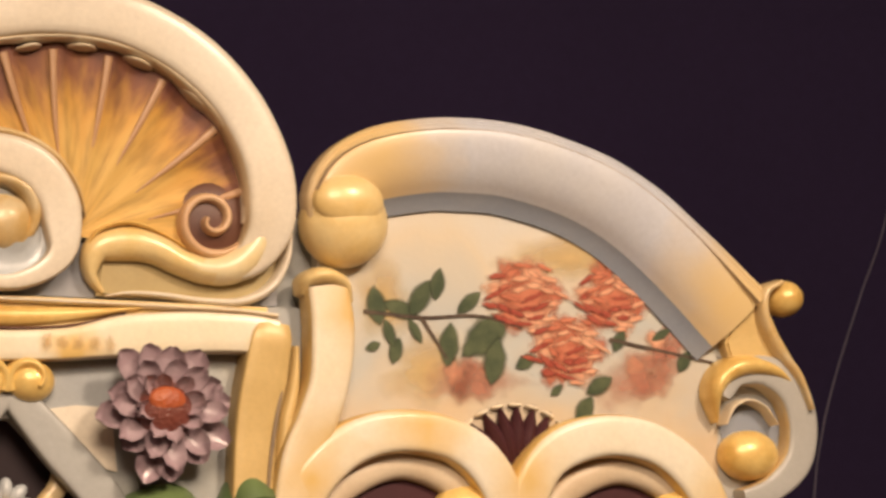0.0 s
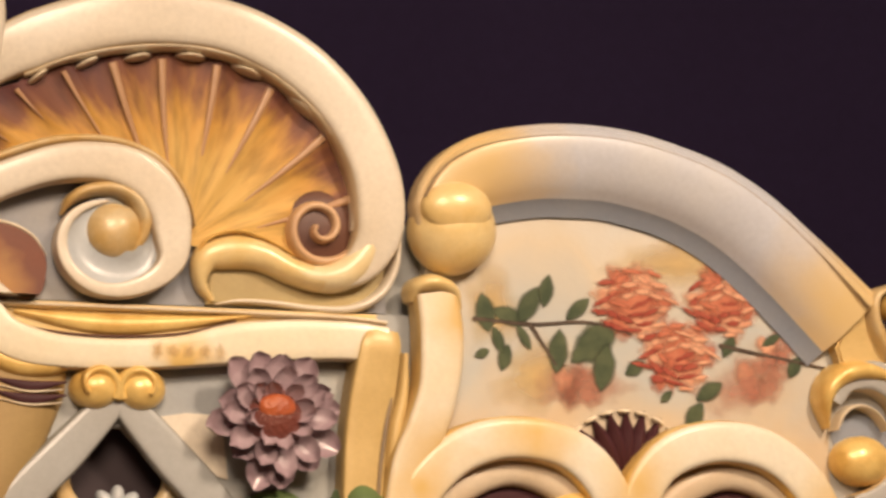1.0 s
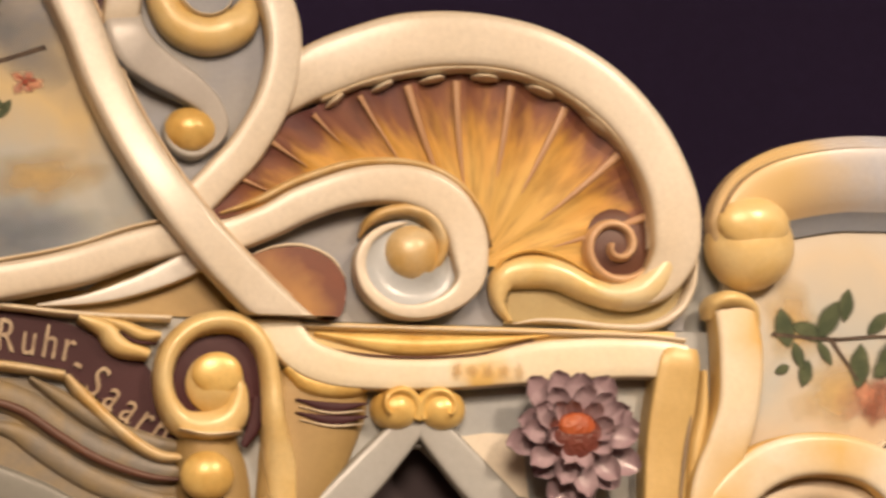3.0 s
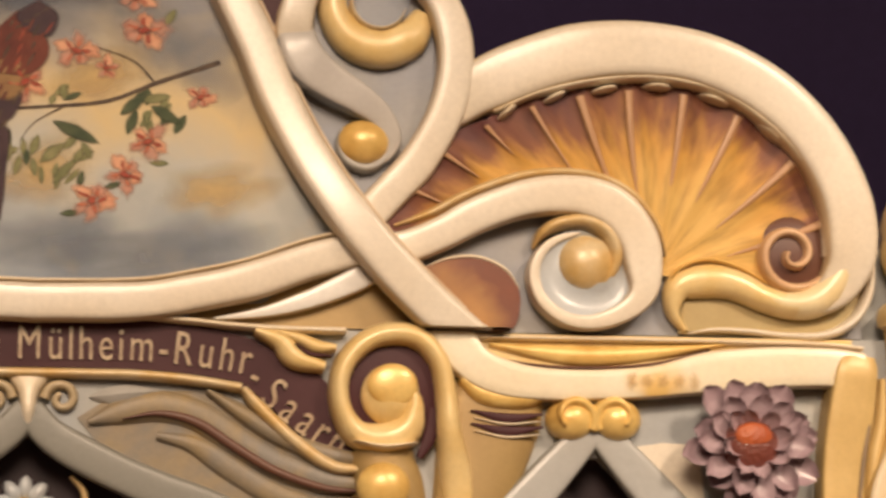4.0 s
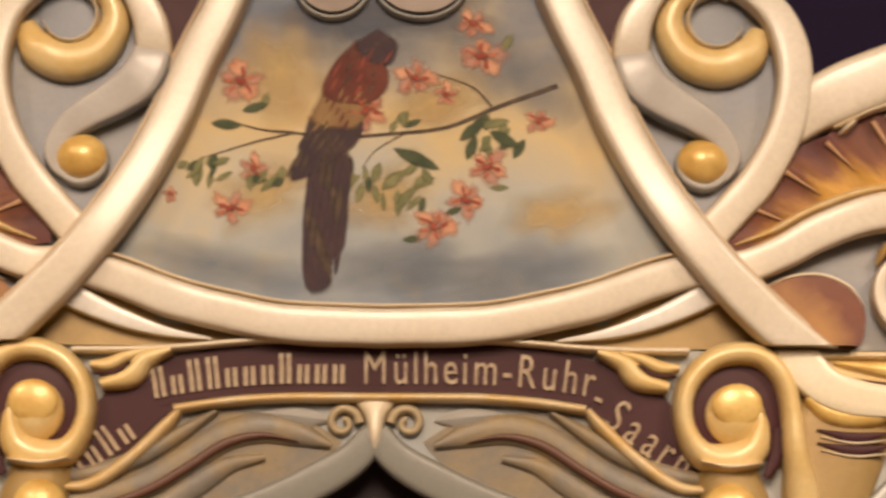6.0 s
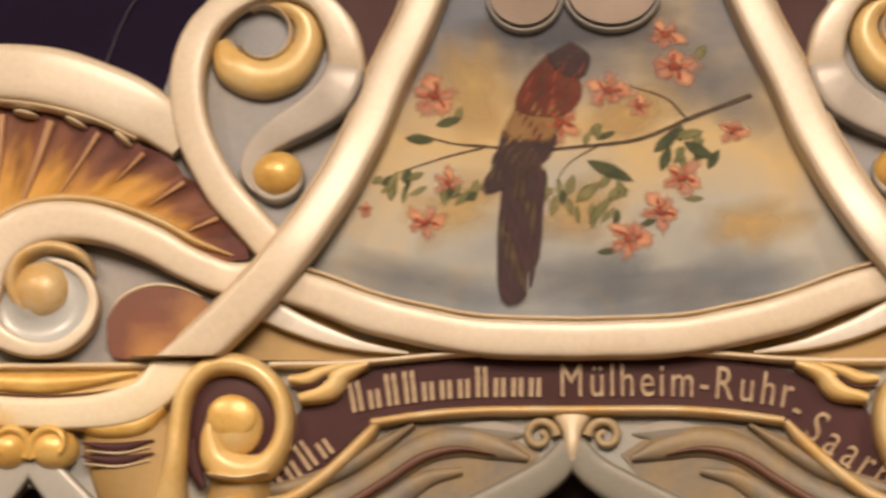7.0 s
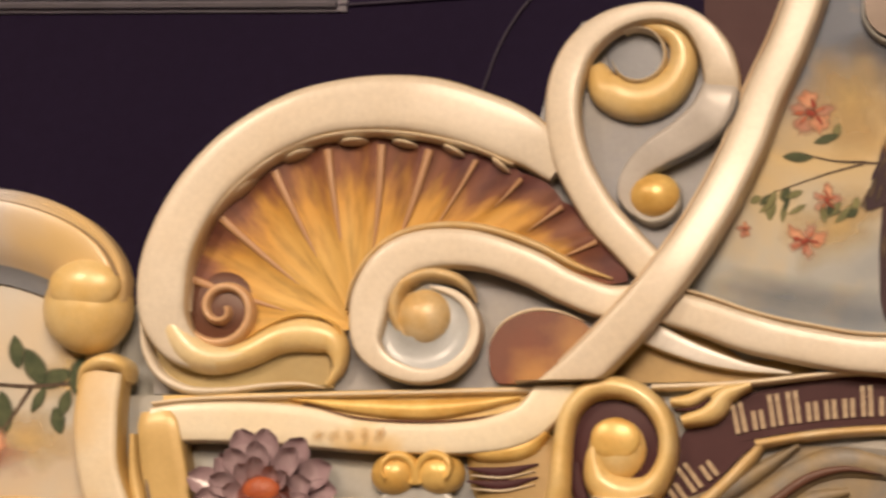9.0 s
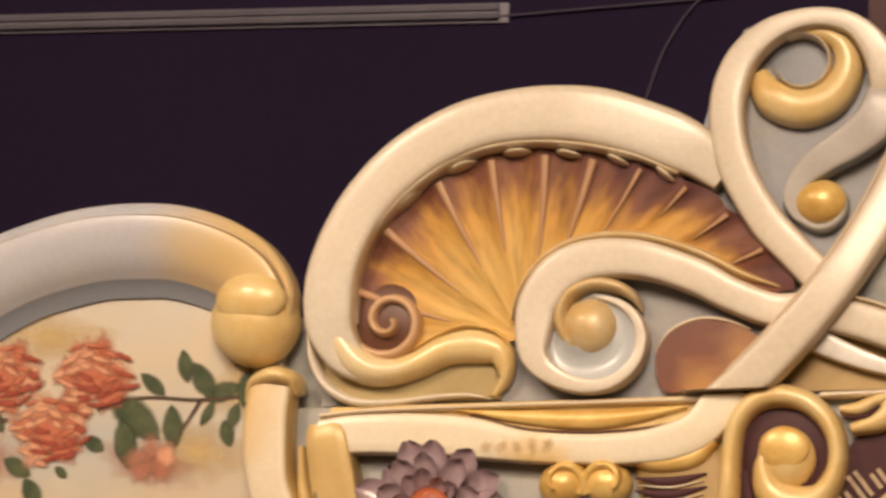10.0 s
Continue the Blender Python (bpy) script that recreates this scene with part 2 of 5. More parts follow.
def shell_paint():
    """Gold heart running out in streaks into a maroon border (attribute "ray": 0 at the hinge, 1 at the rim); the shell's own origin is its hinge."""
    m = paint("shell_paint", (0.62, 0.36, 0.08), None, 0.52, metal=0.1, shine=0.3)
    nt = m.node_tree
    n, l = nt.nodes, nt.links
    b = n["Principled BSDF"]
    tc = n.new("ShaderNodeTexCoord")
    ln = n.new("ShaderNodeVectorMath")
    ln.operation = "LENGTH"
    flat = n.new("ShaderNodeVectorMath")
    flat.operation = "MULTIPLY"
    flat.inputs[1].default_value = (1, 0, 1)
    l.new(tc.outputs["Object"], flat.inputs[0])
    l.new(flat.outputs[0], ln.inputs[0])
    no = n.new("ShaderNodeTexNoise")
    no.inputs["Scale"].default_value, no.inputs["Detail"].default_value = 7, 4
    sep = n.new("ShaderNodeSeparateXYZ")
    l.new(tc.outputs["Object"], sep.inputs[0])
    an = n.new("ShaderNodeMath")
    an.operation = "ARCTAN2"
    l.new(sep.outputs["Z"], an.inputs[0])
    l.new(sep.outputs["X"], an.inputs[1])
    cmb = n.new("ShaderNodeCombineXYZ")
    l.new(an.outputs[0], cmb.inputs[0])
    sc = n.new("ShaderNodeMath")
    sc.operation = "MULTIPLY"
    sc.inputs[1].default_value = 1.2
    l.new(ln.outputs["Value"], sc.inputs[0])
    l.new(sc.outputs[0], cmb.inputs[1])
    l.new(cmb.outputs[0], no.inputs["Vector"])
    ma = n.new("ShaderNodeMath")
    ma.operation = "MULTIPLY_ADD"
    ma.inputs[1].default_value, ma.inputs[2].default_value = 0.17, -0.085
    l.new(no.outputs["Fac"], ma.inputs[0])
    ray = n.new("ShaderNodeAttribute")
    ray.attribute_name = "ray"
    rs = n.new("ShaderNodeMath")
    rs.operation = "MULTIPLY"
    rs.inputs[1].default_value = 0.275
    l.new(ray.outputs["Fac"], rs.inputs[0])
    ad = n.new("ShaderNodeMath")
    l.new(rs.outputs[0], ad.inputs[0])
    l.new(ma.outputs[0], ad.inputs[1])
    ramp = n.new("ShaderNodeValToRGB")
    e = ramp.color_ramp.elements
    e[0].position, e[0].color = 0.10, (0.62, 0.40, 0.12, 1)
    e[1].position, e[1].color = 0.285, (0.115, 0.040, 0.036, 1)
    k = e.new(0.195)
    k.color = (0.54, 0.29, 0.06, 1)
    k = e.new(0.240)
    k.color = (0.20, 0.078, 0.038, 1)
    l.new(ad.outputs[0], ramp.inputs["Fac"])
    mot = n.new("ShaderNodeTexNoise")
    mot.inputs["Scale"].default_value, mot.inputs["Detail"].default_value = 13, 5
    l.new(cmb.outputs[0], mot.inputs["Vector"])
    dk = n.new("ShaderNodeMapRange")
    dk.inputs["From Min"].default_value, dk.inputs["From Max"].default_value = 0.30, 0.55
    dk.inputs["To Min"].default_value = 0.68
    l.new(mot.outputs["Fac"], dk.inputs["Value"])
    mul = n.new("ShaderNodeMix")
    mul.data_type, mul.blend_type = "RGBA", "MULTIPLY"
    mul.inputs["Factor"].default_value = 1.0
    l.new(ramp.outputs["Color"], mul.inputs["A"])
    l.new(dk.outputs["Result"], mul.inputs["B"])
    l.new(mul.outputs["Result"], b.inputs["Base Color"])
    return m


SHELL = shell_paint()

# ---------------------------------------------------------------- building helpers


def mesh(name, verts, faces, mats, mids=None, angle=42, smooth=True):
    me = bpy.data.meshes.new(name)
    me.from_pydata([tuple(v) for v in verts], [], faces)
    for m in (mats if isinstance(mats, (list, tuple)) else [mats]):
        me.materials.append(m)
    if mids:
        me.polygons.foreach_set("material_index", mids)
    bm = bmesh.new()
    bm.from_mesh(me)
    bmesh.ops.recalc_face_normals(bm, faces=bm.faces)
    bm.to_mesh(me)
    bm.free()
    if smooth:
        me.polygons.foreach_set("use_smooth", [True] * len(me.polygons))
        me.set_sharp_from_angle(angle=radians(angle))
    return me


def part(name, me, parent, label=""):
    ob = new(name, me)
    ob.parent = parent
    return tagged(ob, label)


def thing(name, label, category, group="", at=(0, 0, 0)):
    ob = new(name)
    ob.location = at
    ob.empty_display_size = 0.05
    return tagged(ob, label, category, group)


def place(side, u, v, y=0.0):
    """Front coordinates (out from the middle, up from the knot, back from the board) to the hall."""
    if side < 0:
        v = v + 0.005 * min(1.0, u / 0.6)
    return (side * u - 0.010 * max(0.0, 1 - abs(u)), y, Z0 + v)


def seated(u, v, y):
    """The plan is drawn on the face of the board as the eye sees it; this carries a place on it along the sight line to the depth y."""
    k = 1 + y / 3.6
    return (u * k, -0.376 + (v + 0.376) * k)


def curve(points, n):
    """A smooth line through a few points (any dimension), n samples at even lengths."""
    p = [np.array(q, float) for q in points]
    p = [2 * p[0] - p[1]] + p + [2 * p[-1] - p[-2]]
    out = []
    for i in range(1, len(p) - 2):
        a, b, c, d = p[i - 1:i + 3]
        for k in range(16):
            t = k / 16
            out.append(0.5 * (2 * b + (c - a) * t + (2 * a - 5 * b + 4 * c - d) * t * t + (3 * b - a - 3 * c + d) * t ** 3))
    out.append(p[-2])
    out = np.array(out)
    s = np.concatenate([[0], np.cumsum(np.linalg.norm(np.diff(out[:, :2], axis=0), axis=1))])
    u = np.linspace(0, s[-1], n)
    return np.stack([np.interp(u, s, out[:, k]) for k in range(out.shape[1])], 1)


def spiral(cu, cv, r0, r1, a0, a1, n=14, fall=1.0):
    """Points of a spiral round (cu, cv) from radius r0 at a0 to r1 at a1 degrees."""
    return [(cu + (r0 + (r1 - r0) * (k / n) ** fall) * math.cos(radians(a0 + (a1 - a0) * k / n)),
             cv + (r0 + (r1 - r0) * (k / n) ** fall) * math.sin(radians(a0 + (a1 - a0) * k / n))) for k in range(n + 1)]


# across, height, strip painted as edge (1) or face (0)
STRAP = ((-1, 0, 1), (-1, .50, 1), (-.98, .66, 1), (-.90, .88, 0), (-.80, .965, 0), (-.62, .99, 0), (-.3, 1.0, 0), (0, 1.0, 0), (.3, 1.0, 0), (.62, .99, 0), (.80, .965, 0), (.90, .88, 1), (.98, .66, 1), (1, .50, 1), (1, 0, 1))
ROUND = ((-1, 0, 1), (-.98, .3, 0), (-.87, .62, 0), (-.62, .87, 0), (-.3, .98, 0), (0, 1, 0), (.3, .98, 0), (.62, .87, 0), (.87, .62, 0), (.98, .3, 1), (1, 0, 1))
FLAT = ((-1, 0, 1), (-1, .5, 1), (-.97, .78, 1), (-.90, .93, 0), (-.82, .97, 0), (-.4, 1.0, 0), (0, 1.0, 0), (.4, 1.0, 0), (.82, .97, 0), (.90, .93, 1), (.97, .78, 1), (1, .5, 1), (1, 0, 1))
HOLLOW = ((-1, 0, 0), (-1, .92, 0), (-.85, .88, 0), (-.6, .74, 0), (-.3, .64, 0), (0, .60, 0), (.3, .62, 0), (.6, .70, 0), (.85, .80, 0), (1, .84, 0), (1, 0, 0))
# strips marked 2 take the painted shade tone
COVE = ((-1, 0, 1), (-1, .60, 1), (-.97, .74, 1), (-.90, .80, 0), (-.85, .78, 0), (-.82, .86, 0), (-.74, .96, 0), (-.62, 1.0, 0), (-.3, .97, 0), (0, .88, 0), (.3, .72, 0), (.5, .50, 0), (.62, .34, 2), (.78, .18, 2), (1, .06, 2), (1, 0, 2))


def sweep(name, side, points, width, height, mats, y0=0.0, prof=STRAP, n=64, clip=(-9, 9), shift=0.0):
    """A carved strap: a profile drawn along a smooth line on the board. points may carry a third number, how far it stands off the board."""
    pts = [tuple(p) + (0.0,) * (3 - len(p)) for p in points]
    exact_w = isinstance(width, (list, tuple)) and len(width) == len(pts)
    exact_h = isinstance(height, (list, tuple)) and len(height) == len(pts)
    pts = [p + ((width[i],) if exact_w else (0.0,)) + ((height[i],) if exact_h else (0.0,)) for i, p in enumerate(pts)]
    line = curve(pts, n)
    tan = np.gradient(line[:, :2], axis=0)
    tan /= np.linalg.norm(tan, axis=1)[:, None] + 1e-9
    nor = np.stack([-tan[:, 1], tan[:, 0]], 1)
    w = np.interp(np.linspace(0, 1, n), np.linspace(0, 1, len(width)), width) if isinstance(width, (list, tuple)) else np.full(n, width)
    h = np.interp(np.linspace(0, 1, n), np.linspace(0, 1, len(height)), height) if isinstance(height, (list, tuple)) else np.full(n, height)
    w = np.maximum(line[:, 3], 0.001) if exact_w else w
    h = np.maximum(line[:, 4], 0.001) if exact_h else h
    # hand-carved: width and height wander a little along the line
    run = np.concatenate([[0], np.cumsum(np.linalg.norm(np.diff(line[:, :2], axis=0), axis=1))])
    ease = min(1.0, 0.05 / float(np.mean(w)))
    w = w * (1 + ease * 0.016 * np.sin(23 * run + 31 * line[0, 0]) + ease * 0.010 * np.sin(61 * run + 2.0))
    h = h * (1 + 0.007 * np.sin(19 * run + 17 * line[0, 1]) + 0.004 * np.sin(47 * run + 1.0))
    verts, faces, mids, k = [], [], [], len(prof)
    for i in range(n):
        for s, q, _ in prof:
            u, v = line[i, :2] + nor[i] * (shift + s * w[i] / 2)
            u, v = seated(u, v, y0 - line[i, 2] - 0.75 * h[i])
            v = min(max(v, clip[0]), clip[1])
            verts.append(place(side, u, v, y0 - line[i, 2] - q * h[i]))
    for i in range(n - 1):
        for j in range(k - 1):
            faces.append((i * k + j, i * k + j + 1, (i + 1) * k + j + 1, (i + 1) * k + j))
            mids.append(min(prof[j][2], len(mats) - 1))
    faces += [tuple(range(k)), tuple((n - 1) * k + j for j in range(k))]
    mids += [0, 0]
    return mesh(name, verts, faces, mats, mids)


def dome(name, side, u, v, ru, rv, depth, mat, y0=0.0, lean=0.0, seg=28, rings=10):
    """A turned boss: a flattened half ball on the board, leaning by some degrees, with a short neck."""
    verts, faces = [], []
    c, s = math.cos(radians(lean)), math.sin(radians(lean))
    u, v = seated(u, v, y0 - 0.5 * depth)
    for i in range(rings):
        a = math.pi / 2 * i / (rings - 1)
        r, q = (math.cos(a) if i < rings - 1 else 0.02), math.sin(a)
        for j in range(seg):
            b = 2 * math.pi * j / seg
            x, z = ru * r * math.cos(b), rv * r * math.sin(b)
            verts.append(place(side, u + c * x - s * z, v + s * x + c * z, y0 - depth * (0.25 * (i > 0) + 0.75 * q) if i else y0))
    for i in range(rings - 1):
        for j in range(seg):
            faces.append((i * seg + j, i * seg + (j + 1) % seg, (i + 1) * seg + (j + 1) % seg, (i + 1) * seg + j))
    faces.append(tuple((rings - 1) * seg + j for j in range(seg)))
    return mesh(name, verts, faces, mat)


def plate(name, side, outline, front, back, mat, edge=0.0, samples=0):
    """A sawn board with that outline, from depth front to back, its front edge eased."""
    o = [tuple(p) for p in (curve(list(outline) + [outline[0]], samples)[:-1] if samples else outline)]
    bm = bmesh.new()
    low = [bm.verts.new(place(side, *p, back)) for p in o]
    f = bm.faces.new(low)
    top = bmesh.ops.extrude_face_region(bm, geom=[f])
    vs = [g for g in top["geom"] if isinstance(g, bmesh.types.BMVert)]
    for x in vs:
        x.co.y = front
    if edge:
        rim = [e for e in bm.edges if all(abs(w.co.y - front) < 1e-6 for w in e.verts)]
        bmesh.ops.bevel(bm, geom=rim, offset=edge, segments=2, affect="EDGES")
    bmesh.ops.recalc_face_normals(bm, faces=bm.faces)
    me = bpy.data.meshes.new(name)
    bm.to_mesh(me)
    bm.free()
    me.materials.append(mat)
    return me


def leaf_shape(name, side, root, tip, width, depth, mat, y0=0.0, bend=0.0, n=14, cup=0.4):
    """A carved leaf from root to tip with a raised midrib."""
    r, t = np.array(root), np.array(tip)
    d = t - r
    q = np.array([-d[1], d[0]]) / (np.linalg.norm(d) + 1e-9)
    verts, faces = [], []
    for i in range(n):
        s = i / (n - 1)
        w = width * (math.sin(math.pi * min(0.985, max(0.015, s)) ** 0.8)) / 2
        c = r + d * s + q * bend * math.sin(math.pi * s)
        for k, (a, h) in enumerate(((-1, 0), (-.95, .45), (-.5, .8), (0, 1), (.5, .8), (.95, .45), (1, 0))):
            u, v = c + q * w * a
            verts.append(place(side, u, v, y0 - depth * h * (0.3 + 0.7 * math.sin(math.pi * max(0.03, min(0.97, s))))))
    for i in range(n - 1):
        for k in range(6):
            faces.append((i * 7 + k, i * 7 + k + 1, i * 7 + k + 8, i * 7 + k + 7))
    faces += [tuple(range(7)), tuple((n - 1) * 7 + k for k in range(7))]
    return mesh(name, verts, faces, mat)


# ---------------------------------------------------------------- the hall


def slab(name, x0, x1, y0, y1, z0, z1, mat, label, category):
    v = [(x, y, z) for z in (z0, z1) for y in (y0, y1) for x in (x0, x1)]
    f = [(0, 1, 3, 2), (4, 5, 7, 6), (0, 1, 5, 4), (2, 3, 7, 6), (0, 2, 6, 4), (1, 3, 7, 5)]
    return tagged(new(name, mesh(name, v, f, mat, smooth=False)), label, category, kind="structure")


slab("floor", -6, 6, -8, 2.5, -0.1, 0, FLOORM, "dark brown wooden hall floor", "floor")
slab("ceiling", -6, 6, -8, 2.5, 5.0, 5.1, HALLBOUNCE, "unseen pale hall ceiling that bounces fill light", "ceiling")
slab("wall_north", -6, 6, 2.3, 2.5, 0, 5.0, DARKWALL, "dark violet wall behind the carved front", "wall")
slab("wall_south", -6, 6, -8, -7.9, 0, 5.0, HALLBOUNCE, "unseen pale hall wall that bounces fill light", "wall")
slab("wall_west", -6.1, -6, -8, 2.5, 0, 5.0, DARKWALL, "plain dark hall wall", "wall")
slab("wall_east", 6, 6.1, -8, 2.5, 0, 5.0, DARKWALL, "plain dark hall wall", "wall")

slab("front_base", -1.96, 1.96, 0.0, 0.7, 0.0, Z0 - 0.262, MAROON, "plain maroon base wall that carries the carved front", "wall")

# ---------------------------------------------------------------- boards of the front
for side in (1, -1):
    lower = [(0.0, 0.085), (1.20, 0.085), (1.20, -0.26), (0.93, -0.26), (0.83, -0.15), (0.765, -0.085), (0.735, -0.085), (0.66, -0.15), (0.60, -0.26),
             (0.36, -0.26), (0.20, -0.16), (0.02, -0.062), (0.0, -0.062)]
    tagged(new("lower_board", plate("lower_board", side, lower, 0.0, 0.04, GREYBLUE)), "grey-blue painted lower board of the carved front", "board", kind="structure")
    upper = [(0.10, 0.087), (1.14, 0.087), (1.14, 0.25), (1.06, 0.38), (0.90, 0.48), (0.76, 0.48), (0.60, 0.40), (0.57, 0.50), (0.52, 0.60), (0.43, 0.62), (0.33, 0.60),
             (0.26, 0.66), (0.20, 0.80), (0.17, 0.80), (0.30, 0.40), (0.36, 0.26), (0.28, 0.16), (0.10, 0.12)]
    tagged(new("upper_board", plate("upper_board", side, upper, 0.004, 0.044, UPPERGREY)), "grey-blue painted upper board of the carved front", "board", kind="structure")
    tagged(new("gap_board", plate("gap_board", side, [(1.13, 0.0875), (1.23, 0.0875), (1.23, 0.22), (1.13, 0.22)], 0.030, 0.042, GREYBLUE)), "grey-blue board behind the gap beside the post", "board", kind="structure")
    # maroon ground between loop and frame strap
    tagged(new("maroon_board", plate("maroon_board", side, [(0.24, 0.45), (0.345, 0.42), (0.345, 0.80), (0.14, 0.80)], 0.0005, 0.004, MAROON)), "maroon painted ground between two carved straps", "board", kind="structure")
    wing = [(1.20, -0.26), (1.20, 0.24), (1.26, 0.33), (1.37, 0.365), (1.50, 0.365), (1.63, 0.33), (1.77, 0.25), (1.88, 0.14), (1.90, 0.03), (1.84, -0.10), (1.86, -0.26)]
    tagged(new("wing_board", plate("wing_board", side, wing, 0.002, 0.042, BLUSH)), "cream and blush painted wing board", "board", kind="structure")

# added sheet that hides the wall and makes the openings dark
slab("opening_dark_sheet", -1.15, 1.15, 0.052, 0.068, Z0 - 0.262, Z0 - 0.03, DARKBACK, "dark maroon sheet added to darken the openings", "board")

# ---------------------------------------------------------------- middle picture panel
picture = thing("picture_panel", "painted panel with blossom twigs on a cloudy sky", "painted panel")
half = [(0.0, 0.10), (0.30, 0.12), (0.40, 0.20), (0.42, 0.24), (0.33, 0.36), (0.26, 0.52), (0.20, 0.80), (0.0, 0.80)]
part("board", plate("board", 1, half + [(-u, v) for u, v in half[-2:0:-1]], -0.003, 0.003, SKY), picture)


def flat_paint(name, base, other, scale=60, body=1.5, fleck=150, wear=1.4):
    """Thin oil paint whose strokes thin out towards their edges (attribute "load": 1 in the stroke, 0 at its edge)."""
    m = paint(name, base, other, 0.6, scale=scale, relief=0.1, mix=0.8, shine=0.15)
    n, l = m.node_tree.nodes, m.node_tree.links
    at = n.new("ShaderNodeAttribute")
    at.attribute_name = "load"
    tc = n.new("ShaderNodeTexCoord")
    no = n.new("ShaderNodeTexNoise")
    no.inputs["Scale"].default_value, no.inputs["Detail"].default_value = fleck, 3
    l.new(tc.outputs["Object"], no.inputs["Vector"])
    ma = n.new("ShaderNodeMath")
    ma.operation = "MULTIPLY_ADD"
    ma.inputs[1].default_value = body
    l.new(at.outputs["Fac"], ma.inputs[0])
    sb = n.new("ShaderNodeMath")
    sb.operation = "MULTIPLY_ADD"
    sb.inputs[1].default_value, sb.inputs[2].default_value = wear, -0.5 * wear - 0.05
    l.new(no.outputs["Fac"], sb.inputs[0])
    l.new(sb.outputs[0], ma.inputs[2])
    ma.use_clamp = True
    l.new(ma.outputs[0], n["Principled BSDF"].inputs["Alpha"])
    return m


PINK = flat_paint("salmon_paint", (0.53, 0.19, 0.11), (0.42, 0.12, 0.07), 60, 1.2, 90, 1.1)
PINK2 = flat_paint("pale_salmon_paint", (0.68, 0.38, 0.24), (0.58, 0.26, 0.16), 60, 1.2, 90, 1.1)
OCHREFAINT = flat_paint("faded_ochre", (0.62, 0.42, 0.19), (0.56, 0.36, 0.16), 20, 0.5, 60, 0.5)
PINKFAINT = flat_paint("faint_salmon_wash", (0.52, 0.25, 0.17), (0.48, 0.20, 0.14), 20, 0.7, 40, 0.6)
PINK4 = flat_paint("pale_petal_pink", (0.56, 0.33, 0.25), (0.52, 0.24, 0.17), 60, 0.95, 60, 0.8)
PINK3 = flat_paint("deep_salmon_paint", (0.30, 0.060, 0.040), (0.40, 0.11, 0.07))
LEAFP = flat_paint("painted_leaf_green", (0.055, 0.075, 0.042), (0.12, 0.14, 0.075), 30, 1.3, 60, 0.9)
LEAFP2 = flat_paint("painted_leaf_pale", (0.19, 0.20, 0.095), (0.30, 0.28, 0.14), 30, 1.0, 60, 0.9)
TWIG = flat_paint("painted_twig_brown", (0.07, 0.05, 0.04), (0.14, 0.10, 0.07))
PLUM = flat_paint("painted_plum", (0.17, 0.052, 0.036), (0.10, 0.034, 0.032), 24, 2.4, 45, 0.7)
SLATE = flat_paint("painted_slate", (0.058, 0.038, 0.048), (0.090, 0.056, 0.060), 20, 2.4, 45, 0.7)
OCHRE = flat_paint("painted_ochre", (0.34, 0.22, 0.10), (0.24, 0.13, 0.07), 24, 2.0, 45, 0.8)
rnd = random.Random(4)


laid = [0]


def wash(name, side, outline, spine, y, mat):
    """A flat stroke of paint: an outline and the spine it thins out from, each stroke a hair over the ones before it."""
    laid[0] = (laid[0] + 1) % 40
    y -= 0.00002 * laid[0]
    k = len(outline)
    verts = [place(side, *p, y) for p in outline] + [place(side, *p, y) for p in spine]
    faces = [(i, (i + 1) % k, k + (i + 1) % k, k + i) for i in range(k)]
    me = bpy.data.meshes.new(name)
    me.from_pydata(verts, [], faces + ([tuple(range(k, 2 * k))]))
    at = me.attributes.new("load", "FLOAT", "POINT")
    at.data.foreach_set("value", [0.0] * k + [1.0] * k)
    me.materials.append(mat)
    return me


def blot(name, side, u, v, ru, rv, y, mat, lean=0.0, rag=0.12, n=22, core=0.3):
    """One blot of paint with an uneven edge."""
    c, s = math.cos(radians(lean)), math.sin(radians(lean))
    ph = [rnd.uniform(0, 6.28) for _ in range(3)]
    o, q = [], []
    for k in range(n):
        a = 2 * math.pi * k / n
        r = 1.08 * (1 + rag * (0.5 * math.sin(2 * a + ph[0]) + 0.4 * math.sin(5 * a + ph[1]) + 0.3 * math.sin(8 * a + ph[2])))
        x, z = ru * r * math.cos(a), rv * r * math.sin(a)
        o.append((u + c * x - s * z, v + s * x + c * z))
        q.append((u + core * (c * x - s * z), v + core * (s * x + c * z)))
    return wash(name, side, o, q, y, mat)


def stroke(name, side, pts, w0, w1, y, mat, n=20):
    line = curve(pts, n)
    t = np.gradient(line, axis=0)
    t /= np.linalg.norm(t, axis=1)[:, None]
    nn = np.stack([-t[:, 1], t[:, 0]], 1)
    w = np.linspace(w0, w1, n)[:, None] * 0.7
    a, b = line + nn * w, line - nn * w
    a2, b2 = line + nn * w * 0.4, line - nn * w * 0.4
    return wash(name, side, [tuple(p) for p in a] + [tuple(p) for p in b[::-1]], [tuple(p) for p in a2] + [tuple(p) for p in b2[::-1]], y, mat)


def painted_leaf(side, u, v, length, width, lean, y, mat, parent, name="painted_leaf"):
    o, m = [], []
    for k in range(18):
        s = k / 9
        q = s if s <= 1 else 2 - s
        w = width * 0.56 * math.sin(math.pi * min(1, q)) ** 0.8 * (1 if s <= 1 else -1)
        o.append(((q - 0.5) * length, w))
        m.append(((q - 0.5) * length * 0.8, w * 0.5))
    c, d = math.cos(radians(lean)), math.sin(radians(lean))
    turn = lambda pts: [(u + c * x - d * z, v + d * x + c * z) for x, z in pts]
    part(name, wash(name, side, turn(o), turn(m), y, mat), parent)


